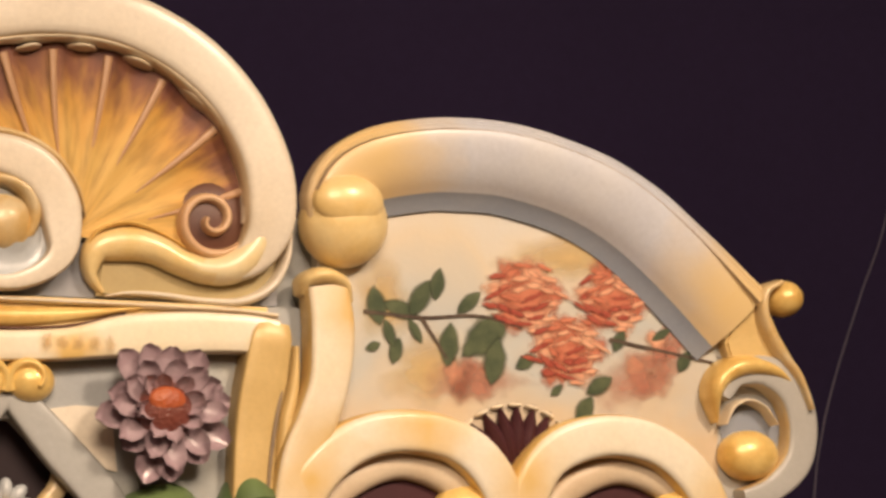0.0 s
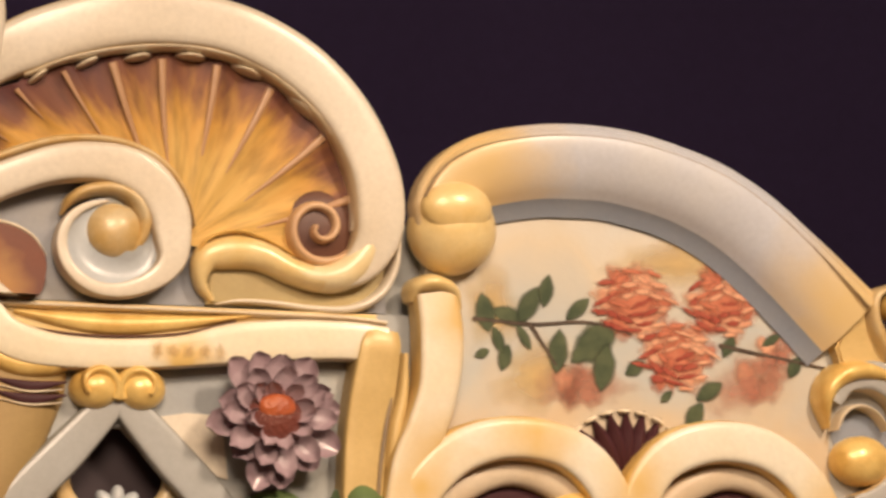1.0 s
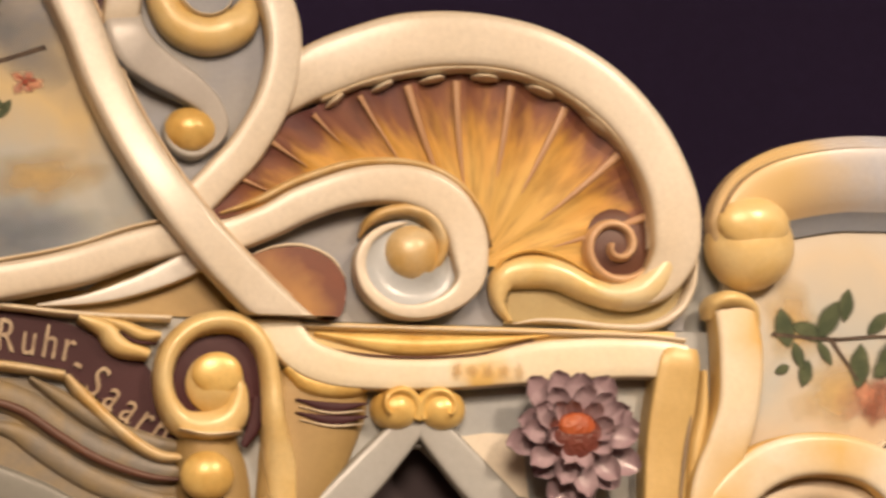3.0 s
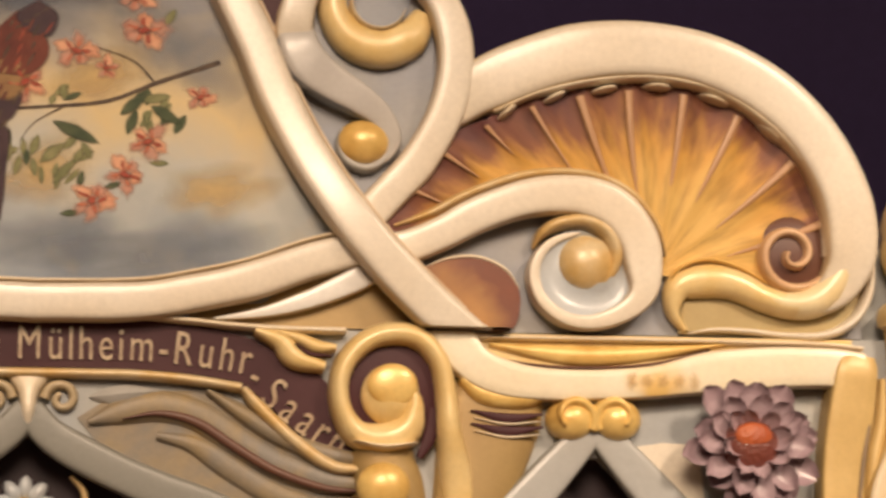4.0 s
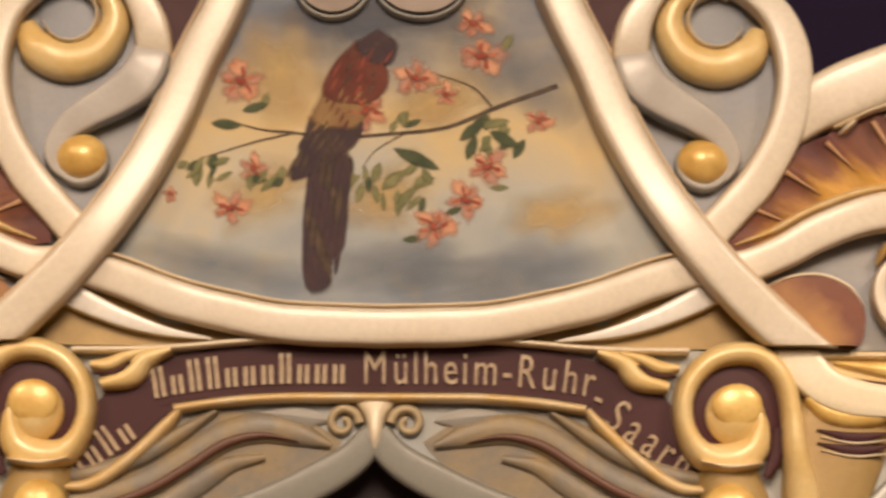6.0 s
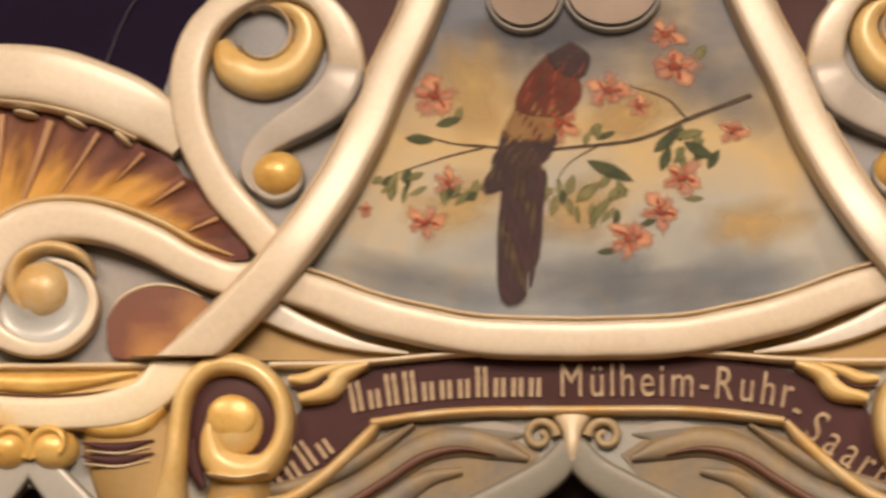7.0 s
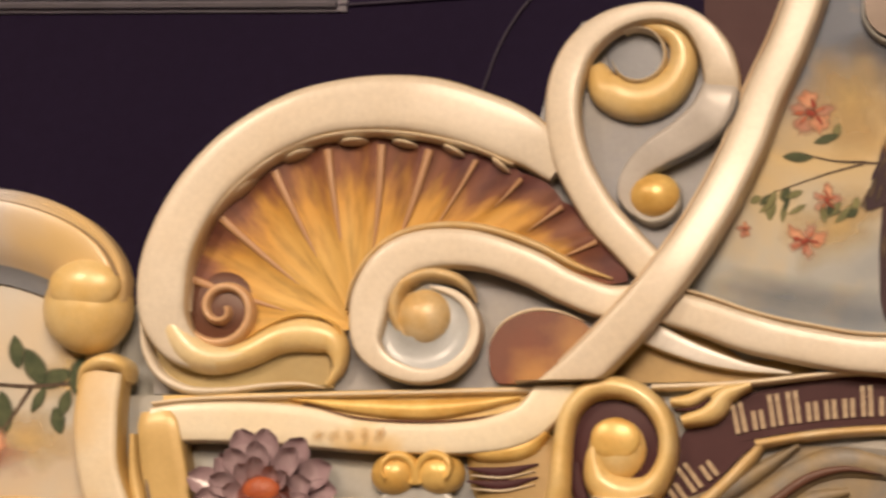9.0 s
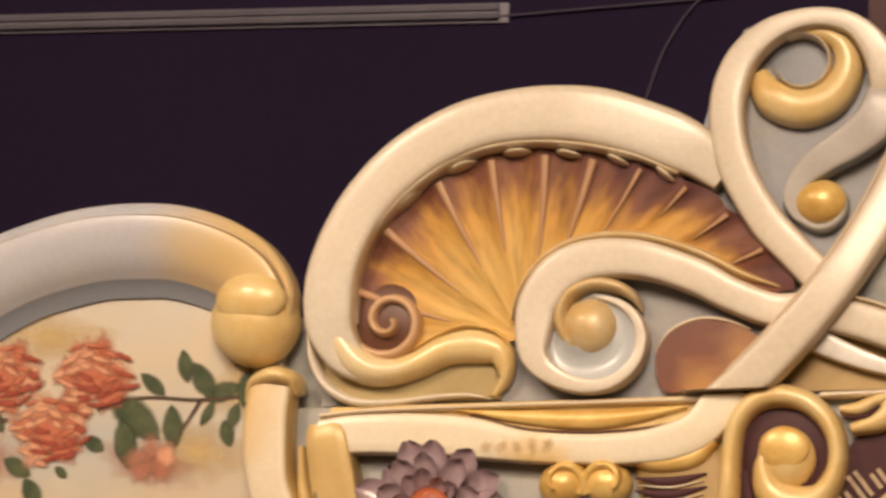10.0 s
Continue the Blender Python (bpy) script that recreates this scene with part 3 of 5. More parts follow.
def blossom(side, u, v, r, y, parent, petals=5):
    """A painted blossom: loose petals round a dark eye."""
    a0 = rnd.uniform(0, 72)
    r *= 1.04
    for k in range(petals):
        a = radians(a0 + 360 / petals * k + rnd.uniform(-12, 12))
        q = rnd.uniform(0.8, 1.1) * r
        part("painted_petal", blot("painted_petal", side, u + 0.55 * q * math.cos(a), v + 0.5 * q * math.sin(a), 0.50 * q, 0.40 * q, y, (PINK4, PINK2, PINK4)[k % 3], math.degrees(a), 0.35, 16), parent)
    for k in range(petals):
        a = radians(a0 + 360 / petals * k + rnd.uniform(-20, 20))
        part("painted_stroke", blot("painted_stroke", side, u + 0.42 * r * math.cos(a), v + 0.36 * r * math.sin(a), 0.30 * r, 0.09 * r, y - 0.0012, (PINK, PINK3, PINK)[k % 3], math.degrees(a) + rnd.uniform(-25, 25), 0.5, 12), parent)
    part("painted_eye", blot("painted_eye", side, u, v, 0.24 * r, 0.18 * r, y - 0.0026, PINK3, 0, 0.4, 12), parent)


PY = -0.0035
for u, v, r in ((-0.200, 0.458, 0.034), (-0.211, 0.280, 0.028), (-0.025, 0.417, 0.034), (0.044, 0.463, 0.030), (0.134, 0.495, 0.034), (0.142, 0.339, 0.030), (0.112, 0.292, 0.030),
                (0.068, 0.256, 0.032), (0.212, 0.404, 0.022), (0.085, 0.440, 0.020), (0.122, 0.541, 0.026), (-0.180, 0.335, 0.022), (-0.294, 0.299, 0.012)):
    blossom(1, u, v, r, PY - 0.0008, picture)
for pts, w in (([(0.238, 0.454), (0.155, 0.423), (0.085, 0.394), (0.0, 0.384), (-0.06, 0.380), (-0.13, 0.386)], 0.009), ([(-0.125, 0.386), (-0.17, 0.390), (-0.215, 0.402)], 0.005), ([(-0.13, 0.384), (-0.18, 0.372), (-0.25, 0.350)], 0.004),
               ([(0.148, 0.424), (0.12, 0.452), (0.06, 0.473)], 0.004), ([(0.03, 0.386), (-0.01, 0.362), (-0.03, 0.335)], 0.003)):
    part("painted_twig", stroke("painted_twig", 1, pts, 0.65 * w, 0.3 * w, PY - 0.0004, TWIG), picture)
for u, v, ln, w, a, m in ((-0.179, 0.421, 0.04, 0.014, 15, LEAFP), (-0.219, 0.397, 0.045, 0.016, -5, LEAFP), (0.045, 0.350, 0.075, 0.020, -25, LEAFP), (0.014, 0.320, 0.05, 0.018, 40, LEAFP2), (-0.01, 0.330, 0.035, 0.014, 70, LEAFP2),
                          (0.03, 0.295, 0.05, 0.016, 50, LEAFP2), (0.06, 0.325, 0.03, 0.014, -60, LEAFP2), (-0.257, 0.338, 0.035, 0.012, 60, LEAFP2), (-0.225, 0.345, 0.03, 0.012, 20, LEAFP2), (0.122, 0.391, 0.05, 0.018, 40, LEAFP),
                          (0.165, 0.378, 0.05, 0.018, -30, LEAFP), (0.120, 0.366, 0.04, 0.016, 70, LEAFP), (0.185, 0.365, 0.035, 0.014, 60, LEAFP), (0.15, 0.400, 0.05, 0.016, 10, LEAFP2), (0.040, 0.238, 0.03, 0.010, 5, LEAFP),
                          (-0.155, 0.316, 0.045, 0.014, 40, LEAFP2), (-0.175, 0.318, 0.03, 0.010, 5, LEAFP), (0.158, 0.310, 0.03, 0.010, 0, LEAFP2), (0.095, 0.277, 0.03, 0.010, 20, LEAFP), (0.17, 0.515, 0.03, 0.014, 60, LEAFP2),
                          (-0.165, 0.43, 0.03, 0.014, 70, LEAFP2), (-0.24, 0.32, 0.03, 0.01, 80, LEAFP2), (-0.01, 0.30, 0.03, 0.012, 100, LEAFP2), (0.028, 0.405, 0.025, 0.014, 100, LEAFP2)):
    painted_leaf(1, u, v, ln, w, a, PY - 0.0006, m, picture)
for cu, cv, ru, rv, count in ((-0.245, 0.335, 0.045, 0.03, 9), (0.020, 0.310, 0.045, 0.045, 11), (-0.165, 0.325, 0.03, 0.02, 6), (0.150, 0.385, 0.05, 0.03, 9), (-0.035, 0.325, 0.02, 0.03, 5), (0.02, 0.40, 0.02, 0.012, 4)):
    for k in range(count):
        a = rnd.uniform(0, 6.28)
        painted_leaf(1, cu + ru * math.cos(a) * rnd.uniform(0.2, 1), cv + rv * math.sin(a) * rnd.uniform(0.2, 1), rnd.uniform(0.018, 0.034), rnd.uniform(0.008, 0.014), rnd.uniform(20, 100), PY - 0.0005, (LEAFP2, LEAFP2, LEAFP)[k % 3], picture)
# plain long painted shape standing on the twig


def patch(name, outline, dy, mat, core=0.55, n=36):
    """A flat patch of paint that thins out towards its outline."""
    o = [tuple(p) for p in curve(list(outline) + [outline[0]], n + 1)[:-1]]
    cu, cv = (sum(p[k] for p in o) / n for k in (0, 1))
    part(name, wash(name, 1, o, [(cu + core * (p[0] - cu), cv + core * (p[1] - cv)) for p in o], PY - dy, mat), picture)


patch("painted_stripe", [(-0.103, 0.36), (-0.045, 0.362), (-0.046, 0.294), (-0.052, 0.225), (-0.070, 0.205), (-0.074, 0.166), (-0.107, 0.164), (-0.113, 0.246)], 0.0010, SLATE, 0.75)
patch("painted_stripe", [(-0.104, 0.410), (-0.055, 0.404), (-0.024, 0.402), (-0.036, 0.369), (-0.060, 0.352), (-0.089, 0.330), (-0.132, 0.316), (-0.118, 0.364)], 0.0012, SLATE, 0.7)
patch("painted_oval", [(-0.086, 0.450), (-0.015, 0.440), (-0.030, 0.395), (-0.066, 0.388), (-0.106, 0.402)], 0.0014, OCHRE, 0.5)
patch("painted_oval", [(-0.038, 0.520), (0.000, 0.492), (0.008, 0.450), (-0.026, 0.424), (-0.086, 0.436), (-0.074, 0.480)], 0.0016, PLUM, 0.75)
patch("painted_oval", [(-0.008, 0.535), (0.020, 0.514), (0.010, 0.480), (-0.026, 0.488), (-0.042, 0.512)], 0.0018, SLATE, 0.6)

# short strokes over it, laid along its length
for u0, u1, v0, v1, count, length, lean, mats in ((-0.106, -0.056, 0.19, 0.34, 26, 0.060, 91, (SLATE, TWIG, SLATE)), (-0.118, -0.045, 0.335, 0.395, 22, 0.034, 62, (TWIG, SLATE, TWIG)),
                                                  (-0.085, -0.020, 0.392, 0.442, 16, 0.022, 60, (OCHRE, PLUM, OCHRE)), (-0.070, 0.000, 0.440, 0.500, 24, 0.024, 58, (PLUM, PINK3, PLUM, TWIG)), (-0.030, 0.010, 0.492, 0.526, 8, 0.016, 30, (TWIG, SLATE))):
    for k in range(count):
        q = (k + 0.5) / count
        u, v = u0 + (u1 - u0) * ((k * 0.618) % 1.0), v0 + (v1 - v0) * q
        u += 0.35 * (v - 0.5 * (v0 + v1)) if lean < 80 else 0.0
        painted_leaf(1, u, v, length * rnd.uniform(0.6, 1.2), length * rnd.uniform(0.10, 0.20), lean + rnd.uniform(-10, 10), PY - 0.0021, mats[k % len(mats)], picture, "painted_stroke")

# two rounded drops under the top of the panel
for u, w in ((-0.072, 0.049), (0.050, 0.060)):
    drop = thing("cornice_drop", "taupe rounded drop hanging over the painted panel", "ornament", "drops over the painted panel")
    bowl = [(u + w * math.cos(radians(a)), 0.600 + 0.046 * math.sin(radians(a))) for a in range(180, 361, 12)]
    part("body", plate("body", 1, [(u - w, 0.80)] + bowl + [(u + w, 0.80)], -0.020, -0.0032, TAUPE), drop)
    part("rim", sweep("rim", 1, [(u - w, 0.70)] + [(u + (w + 0.003) * math.cos(radians(a)), 0.600 + 0.049 * math.sin(radians(a))) for a in range(180, 361, 20)] + [(u + w, 0.70)], 0.007, 0.018, [GREYBLUE], -0.0035, ROUND, 50), drop, "pale blue rim")
SHADEBLUE = flat_paint("painted_shade_blue", (0.12, 0.14, 0.19), (0.16, 0.17, 0.21), 12, 0.55, 9, 0.8)
PALEBLUE = flat_paint("painted_pale_blue", (0.20, 0.235, 0.29), (0.27, 0.29, 0.32), 12, 0.6, 9, 0.6)
WARMCLOUD = flat_paint("painted_warm_cloud", (0.66, 0.49, 0.22), (0.60, 0.42, 0.20), 14, 0.8, 14, 0.7)
# first blot: the drops' shade, laid on the panel as dark blue colour
part("cloud_shade_blot", blot("cloud_shade_blot", 1, -0.01, 0.558, 0.155, 0.040, -0.0034, SHADEBLUE, 0, 0.2, 30, 0.55), picture)
part("cloud_shade_blot", blot("cloud_shade_blot", 1, 0.17, 0.185, 0.20, 0.045, -0.0034, PALEBLUE, 8, 0.2, 30, 0.2), picture)
part("cloud_shade_blot", blot("cloud_shade_blot", 1, -0.22, 0.20, 0.14, 0.04, -0.0034, PALEBLUE, -12, 0.2, 30, 0.1), picture)
for u, v, a, b, lean in ((0.17, 0.475, 0.10, 0.07, -30), (-0.02, 0.525, 0.16, 0.05, 0), (0.02, 0.200, 0.16, 0.04, 4)):
    part("cloud_shade_blot", blot("cloud_shade_blot", 1, u, v, a, b, -0.00342, PALEBLUE, lean, 0.25, 30, 0.1), picture)
for u, v, a, b in ((-0.145, 0.475, 0.075, 0.075), (-0.165, 0.300, 0.085, 0.055), (0.235, 0.275, 0.085, 0.045), (0.00, 0.300, 0.08, 0.05), (0.07, 0.43, 0.08, 0.04)):
    part("cloud_shade_blot", blot("cloud_shade_blot", 1, u, v, a, b, -0.00345, WARMCLOUD, 10, 0.25, 30, 0.05), picture)

BROWNLINE = paint("brown_groove", (0.13, 0.055, 0.032), (0.08, 0.035, 0.03), 0.45)

# ---------------------------------------------------------------- carved pieces, the same on both sides
for side in (1, -1):
    # frame strap that crosses over and runs out along the joint
    strap = thing("frame_strap", "cream enamelled carved strap with tan edges, crossing over", "carved strap", "frame straps")
    band = part("band", sweep("band", side, [(0.175, 0.80, .01), (0.205, 0.66, .01), (0.237, 0.569, .01), (0.275, 0.489, .01), (0.308, 0.409, .012), (0.350, 0.330, .02), (0.404, 0.251, .03), (0.470, 0.173, .03), (0.552, 0.092, .022), (0.61, 0.045, .015)],
                     [0.056, 0.056, 0.056, 0.058, 0.066], 0.038, [CREAM, TAN], n=90, clip=(0.0868, 9)), strap)
    for off in (-0.0285, 0.0285):
        part("edge", sweep("edge", side, [(0.175, 0.80, .006), (0.205, 0.66, .006), (0.237, 0.569, .006), (0.275, 0.489, .006), (0.308, 0.409, .008), (0.350, 0.330, .016), (0.404, 0.251, .024), (0.470, 0.173, .024), (0.546, 0.098, .016)], 0.008, 0.020, [TAN], 0.0, ROUND, 70, (0.0868, 9), off), band, "thin tan edge bead")
    strap.location.x = 0.012
    # bottom strap of the picture that becomes the spiral
    scroll = thing("spiral_scroll", "cream carved strap curling into a spiral round a gold ball", "carved scroll", "spiral scrolls")
    pts = [(0.0, 0.117, .012), (0.13, 0.121, .012), (0.212, 0.135, .012), (0.290, 0.154, .010), (0.368, 0.182, .004), (0.440, 0.200, 0), (0.490, 0.202, 0), (0.545, 0.224, .004), (0.598, 0.253, .008), (0.672, 0.279, .01), (0.742, 0.282, .01), (0.790, 0.264, .01), (0.819, 0.228, .01),
           (0.828, 0.192, .01), (0.828, 0.150, .01), (0.803, 0.121, .008), (0.758, 0.104, .006), (0.716, 0.108, .004), (0.684, 0.133, .002), (0.673, 0.166, .0), (0.681, 0.196, .0), (0.703, 0.217, -.002), (0.738, 0.229, -.006)]
    if side > 0:
        pts[0] = (-0.006, 0.117, .0114)
    part("band", sweep("band", side, pts, [0.052, 0.052, 0.052, 0.052, 0.050, 0.048, 0.048, 0.048, 0.050, 0.054, 0.060, 0.062, 0.060, 0.056, 0.042, 0.030, 0.023, 0.020, 0.018, 0.017, 0.015, 0.012, 0.006], [.034] * 7 + [.036] * 16, [CREAM, TAN], n=160), scroll)
    part("dish", sweep("dish", side, [(0.800, 0.205), (0.798, 0.165), (0.784, 0.140), (0.757, 0.132), (0.722, 0.142), (0.704, 0.170), (0.710, 0.200), (0.738, 0.218), (0.764, 0.214)], [0.010, 0.034, 0.046, 0.052, 0.056, 0.058, 0.046, 0.028, 0.010], 0.036, [DISH], -0.002, HOLLOW, 60), scroll, "pale blue-white hollow")
    part("ground", dome("ground", side, 0.750, 0.165, 0.076, 0.066, 0.014, DISH, 0.002), scroll)
    part("edge", sweep("edge", side, [(u, v, d * 0.6) for u, v, d in pts[:6]], 0.008, 0.028, [IVORY, BEIGE], -0.002, ROUND, 50, (-9, 9), 0.029), scroll, "thin tan bead")
    part("ball", dome("ball", side, 0.748, 0.187, 0.040, 0.040, 0.036, BEIGE, -0.010), scroll, "round beige-gold ball")
    part("curl", sweep("curl", side, [(0.672, 0.205), (0.684, 0.226), (0.708, 0.242), (0.744, 0.2475), (0.776, 0.234), (0.790, 0.204), (0.780, 0.170), (0.756, 0.152)], [0.004, 0.014, 0.020, 0.023, 0.024, 0.024, 0.018, 0.006], [0.012, 0.030, 0.038, 0.040, 0.040, 0.038, 0.032, 0.020], [BEIGE, TAN], -0.004, ROUND, 54), scroll, "beige-gold curl round the ball")
    part("inner_edge", sweep("inner_edge", side, pts[6:14], [0.006, 0.013, 0.014, 0.014, 0.013, 0.012, 0.008, 0.003], 0.028, [BEIGE, GOLD], 0.0, ROUND, 60, (-9, 9), 0.032), scroll, "thin gilt edge along the strap")
    # white sliver branch below the bottom strap
    sliver = thing("branch_strap", "glossy white carved branch under the cream strap", "carved strap", "branch straps")
    part("band", sweep("band", side, [(0.235, 0.098), (0.30, 0.108), (0.36, 0.126), (0.415, 0.150), (0.452, 0.170)], [0.003, 0.014, 0.026, 0.034, 0.036], [.010, .018, .022, .022, .020], [WHITE, BEIGE], -0.004, STRAP, 36), sliver)
    part("ground", plate("ground", side, [(0.20, 0.0875), (0.50, 0.0875), (0.50, 0.15), (0.44, 0.200), (0.36, 0.165), (0.28, 0.135), (0.20, 0.112)], -0.002, 0.003, OLDGOLD), sliver, "dull gold ground")

    # loop with gold spiral and ball
    loop = thing("loop_scroll", "cream carved loop strap with gold spiral and ball inside", "carved scroll", "loop scrolls")
    part("band", sweep("band", side, [(0.432, 0.243, .0), (0.470, 0.285, .004), (0.508, 0.330, .006), (0.546, 0.405, .01), (0.557, 0.485, .012), (0.538, 0.552, .012), (0.493, 0.595, .012), (0.432, 0.611, .012), (0.376, 0.597, .012), (0.341, 0.552, .012), (0.331, 0.502, .008), (0.337, 0.473, .0), (0.351, 0.448, -.010)],
                     [0.050, 0.050, 0.052, 0.052, 0.050, 0.046, 0.037, 0.029, 0.032, 0.046, 0.052, 0.050, 0.040], [.034] * 9 + [.034, .033, .024, .012], [CREAM, TAN], n=110), loop)
    part("tail", sweep("tail", side, [(0.334, 0.548, .000), (0.333, 0.500, .006), (0.350, 0.460, .010), (0.384, 0.432, .009), (0.420, 0.411, .007), (0.452, 0.386, .004), (0.467, 0.355, .002), (0.452, 0.328, .0), (0.425, 0.322, .0)], [0.030, 0.056, 0.060, 0.054, 0.046, 0.036, 0.028, 0.022, 0.012], [.010, .034, .034, .030, .028, .024, .022, .018, .014], [TAILGREY, SHADEGREY], 0.0, STRAP, 60), loop, "grey-white curling tail")
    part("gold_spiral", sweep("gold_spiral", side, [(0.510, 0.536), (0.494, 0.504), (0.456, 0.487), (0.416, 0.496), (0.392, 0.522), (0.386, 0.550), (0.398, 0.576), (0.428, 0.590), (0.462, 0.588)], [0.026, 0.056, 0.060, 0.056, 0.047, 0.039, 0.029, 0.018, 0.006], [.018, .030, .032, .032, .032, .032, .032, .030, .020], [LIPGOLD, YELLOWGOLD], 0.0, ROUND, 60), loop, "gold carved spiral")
    part("hollow", dome("hollow", side, 0.446, 0.549, 0.046, 0.046, 0.004, SHADEGREY, 0.0), loop, "hollow of the spiral, its shade painted grey")
    part("tip", sweep("tip", side, spiral(0.449, 0.549, 0.039, 0.037, 60, 345, 14), [0.002, 0.006, 0.006, 0.007, 0.006, 0.002], 0.034, [IVORY], 0.0, ROUND, 40), loop, "white rim of the spiral")
    loop.location.x = 0.009
    part("ball", dome("ball", side, 0.428, 0.350, 0.037, 0.031, 0.036, GOLD, -0.002), loop, "gold ball")
    part("cup", sweep("cup", side, spiral(0.430, 0.349, 0.036, 0.036, 150, 330, 8), [0.006, 0.014, 0.014, 0.006], 0.02, [WHITEGREY], 0.0, ROUND, 24), loop, "white cup under the ball")

    # scallop shell
    hu, hv = 0.838, 0.170
    hinge = place(side, hu, hv)
    shell = thing("scallop_shell", "large carved scallop shell, gold heart and maroon border, cream rim", "carved shell", "scallop shells", hinge)

    def local(me):
        me.transform(Matrix.Translation(-Vector(hinge)))
        return me

    part("rim", local(sweep("rim", side, [(0.553, 0.388, 0), (0.607, 0.433, .004), (0.690, 0.470, .008), (0.763, 0.4885, .01), (0.8425, 0.492, .01), (0.9175, 0.481, .01), (0.991, 0.449, .01), (1.0515, 0.4015, .01), (1.094, 0.346, .01), (1.1215, 0.2805, .01), (1.127, 0.2175, .01),
                                          (1.116, 0.180, .010), (1.092, 0.152, .008), (1.056, 0.137, .004), (1.010, 0.142, .002)], [0.050, 0.078, 0.084, 0.087, 0.083, 0.079, 0.079, 0.079, 0.076, 0.077, 0.077, 0.066, 0.052, 0.030, 0.008], [.030, .040, .046] + [.050] * 7 + [.048, .042, .036, .028, .020], [CREAM, RIMEDGE], n=110, shift=0.003)), shell)
    part("rim_foot", local(sweep("rim_foot", side, [(1.158, 0.190), (1.152, 0.150), (1.130, 0.113), (1.088, 0.092), (1.030, 0.090), (0.975, 0.095), (0.925, 0.096), (0.890, 0.090)], [0.010, 0.015, 0.016, 0.013, 0.010, 0.009, 0.007, 0.003], [.040, .038, .034, .028, .022, .020, .016, .010], [CREAM, RIMEDGE], 0.0, ROUND, 50)), shell, "thin cream foot of the rim")
    part("inner_bead", local(sweep("inner_bead", side, [(0.617, 0.397), (0.681, 0.426), (0.761, 0.446), (0.842, 0.453), (0.924, 0.440), (0.989, 0.406), (1.046, 0.355), (1.082, 0.299), (1.090, 0.242), (1.086, 0.202)], [0.006, 0.010, 0.011, 0.011, 0.011, 0.011, 0.011, 0.010, 0.009, 0.004], [.036, .046, .050, .052, .052, .052, .052, .050, .046, .036], [IVORY, TAN], 0.0, ROUND, 70)), shell, "pale inner bead of the rim")
    # fluted fan
    cuts, seg, rad = (-4, 18, 39, 61, 79, 96, 111, 125, 138, 150, 161, 172), 8, 14

    def reach(a):
        return 0.270 + 0.058 * max(0.0, (a - 100) / 45) ** 1.5 + 0.010 * max(0.0, (20 - a) / 20)

    verts, faces, rays = [], [], []
    na = (len(cuts) - 1) * seg + 1
    for i in range(na):
        k = min(i // seg, len(cuts) - 2)
        f = (i - k * seg) / seg
        a = cuts[k] + (cuts[k + 1] - cuts[k]) * f
        w = math.sin(math.pi * f)
        for j in range(rad + 1):
            q = j / rad
            q0 = 0.05 + 0.66 * min(1.0, max(0.0, (a - 112) / 30))
            r = reach(a) * (q0 + (1 - q0) * q) * (1 + 0.025 * q ** 6 * w)
            t = min(1.0, max(0.0, (a - 105) / 25))
            rays.append((1 - t) * q + t * (0.58 + 0.46 * q))
            q = q0 + (1 - q0) * q
            y = -0.010 - 0.016 * q ** 2.5 - 0.010 * math.sin(math.pi * q) + 0.0085 * w * q ** 1.5
            verts.append(place(side, hu + r * math.cos(radians(a)), hv + r * math.sin(radians(a)), y))
    for i in range(na - 1):
        for j in range(rad):
            faces.append((i * (rad + 1) + j, i * (rad + 1) + j + 1, (i + 1) * (rad + 1) + j + 1, (i + 1) * (rad + 1) + j))
    fan_mesh = local(mesh("fan", verts, faces, SHELL, angle=70))
    fan_mesh.attributes.new("ray", "FLOAT", "POINT").data.foreach_set("value", rays)
    part("fan", fan_mesh, shell)
    for k in range(1, len(cuts) - 1):
        a = cuts[k]
        bow = 5 if a > 90 else -4
        q1 = max(0.42, 0.09 + 0.72 * min(1.0, max(0.0, (a - 108) / 30)))
        part("rib", local(sweep("rib", side, [(hu + q * reach(a) * math.cos(radians(a + bow * (1 - q))), hv + q * reach(a) * math.sin(radians(a + bow * (1 - q))), d) for q, d in ((q1, 0.0195 if q1 < 0.5 else 0.0245), (q1 + 0.32 * (0.985 - q1), 0.0225 if q1 < 0.5 else 0.0250), (q1 + 0.67 * (0.985 - q1), 0.0250), (0.985, 0.0255))], [0.002, 0.005, 0.007, 0.009, 0.010, 0.011, 0.013] if a < 120 else [0.001, 0.003, 0.005, 0.008], [.001, .0025, .0035, .004] if a < 120 else [.001, .001, .0015, .003], [RIBGOLD], 0.0, ROUND, 18)), shell, "pale ridge between two flutes")
    for k in range(len(cuts) - 4):
        b = radians(0.5 * (cuts[k] + cuts[k + 1]))
        rr = reach(math.degrees(b)) * 1.0
        part("edge_tooth", local(dome("edge_tooth", side, hu + rr * math.cos(b), hv + rr * math.sin(b), 0.0014 * (cuts[k + 1] - cuts[k]), 0.0055, 0.046, IVORY, 0.0, math.degrees(b) + 90, 16, 6)), shell, "pale lip of one flute")
    # rolled curl at the end of the shell, and the gold lip below
    part("curl", local(sweep("curl", side, spiral(1.040, 0.205, 0.054, 0.006, -15, -560, 34), [0.004, 0.018, 0.019, 0.018, 0.017, 0.012], [0.034, 0.040, 0.043, 0.046], [CURLGOLD, BROWNLINE], 0.0, ROUND, 80)), shell, "small gold and maroon curl")
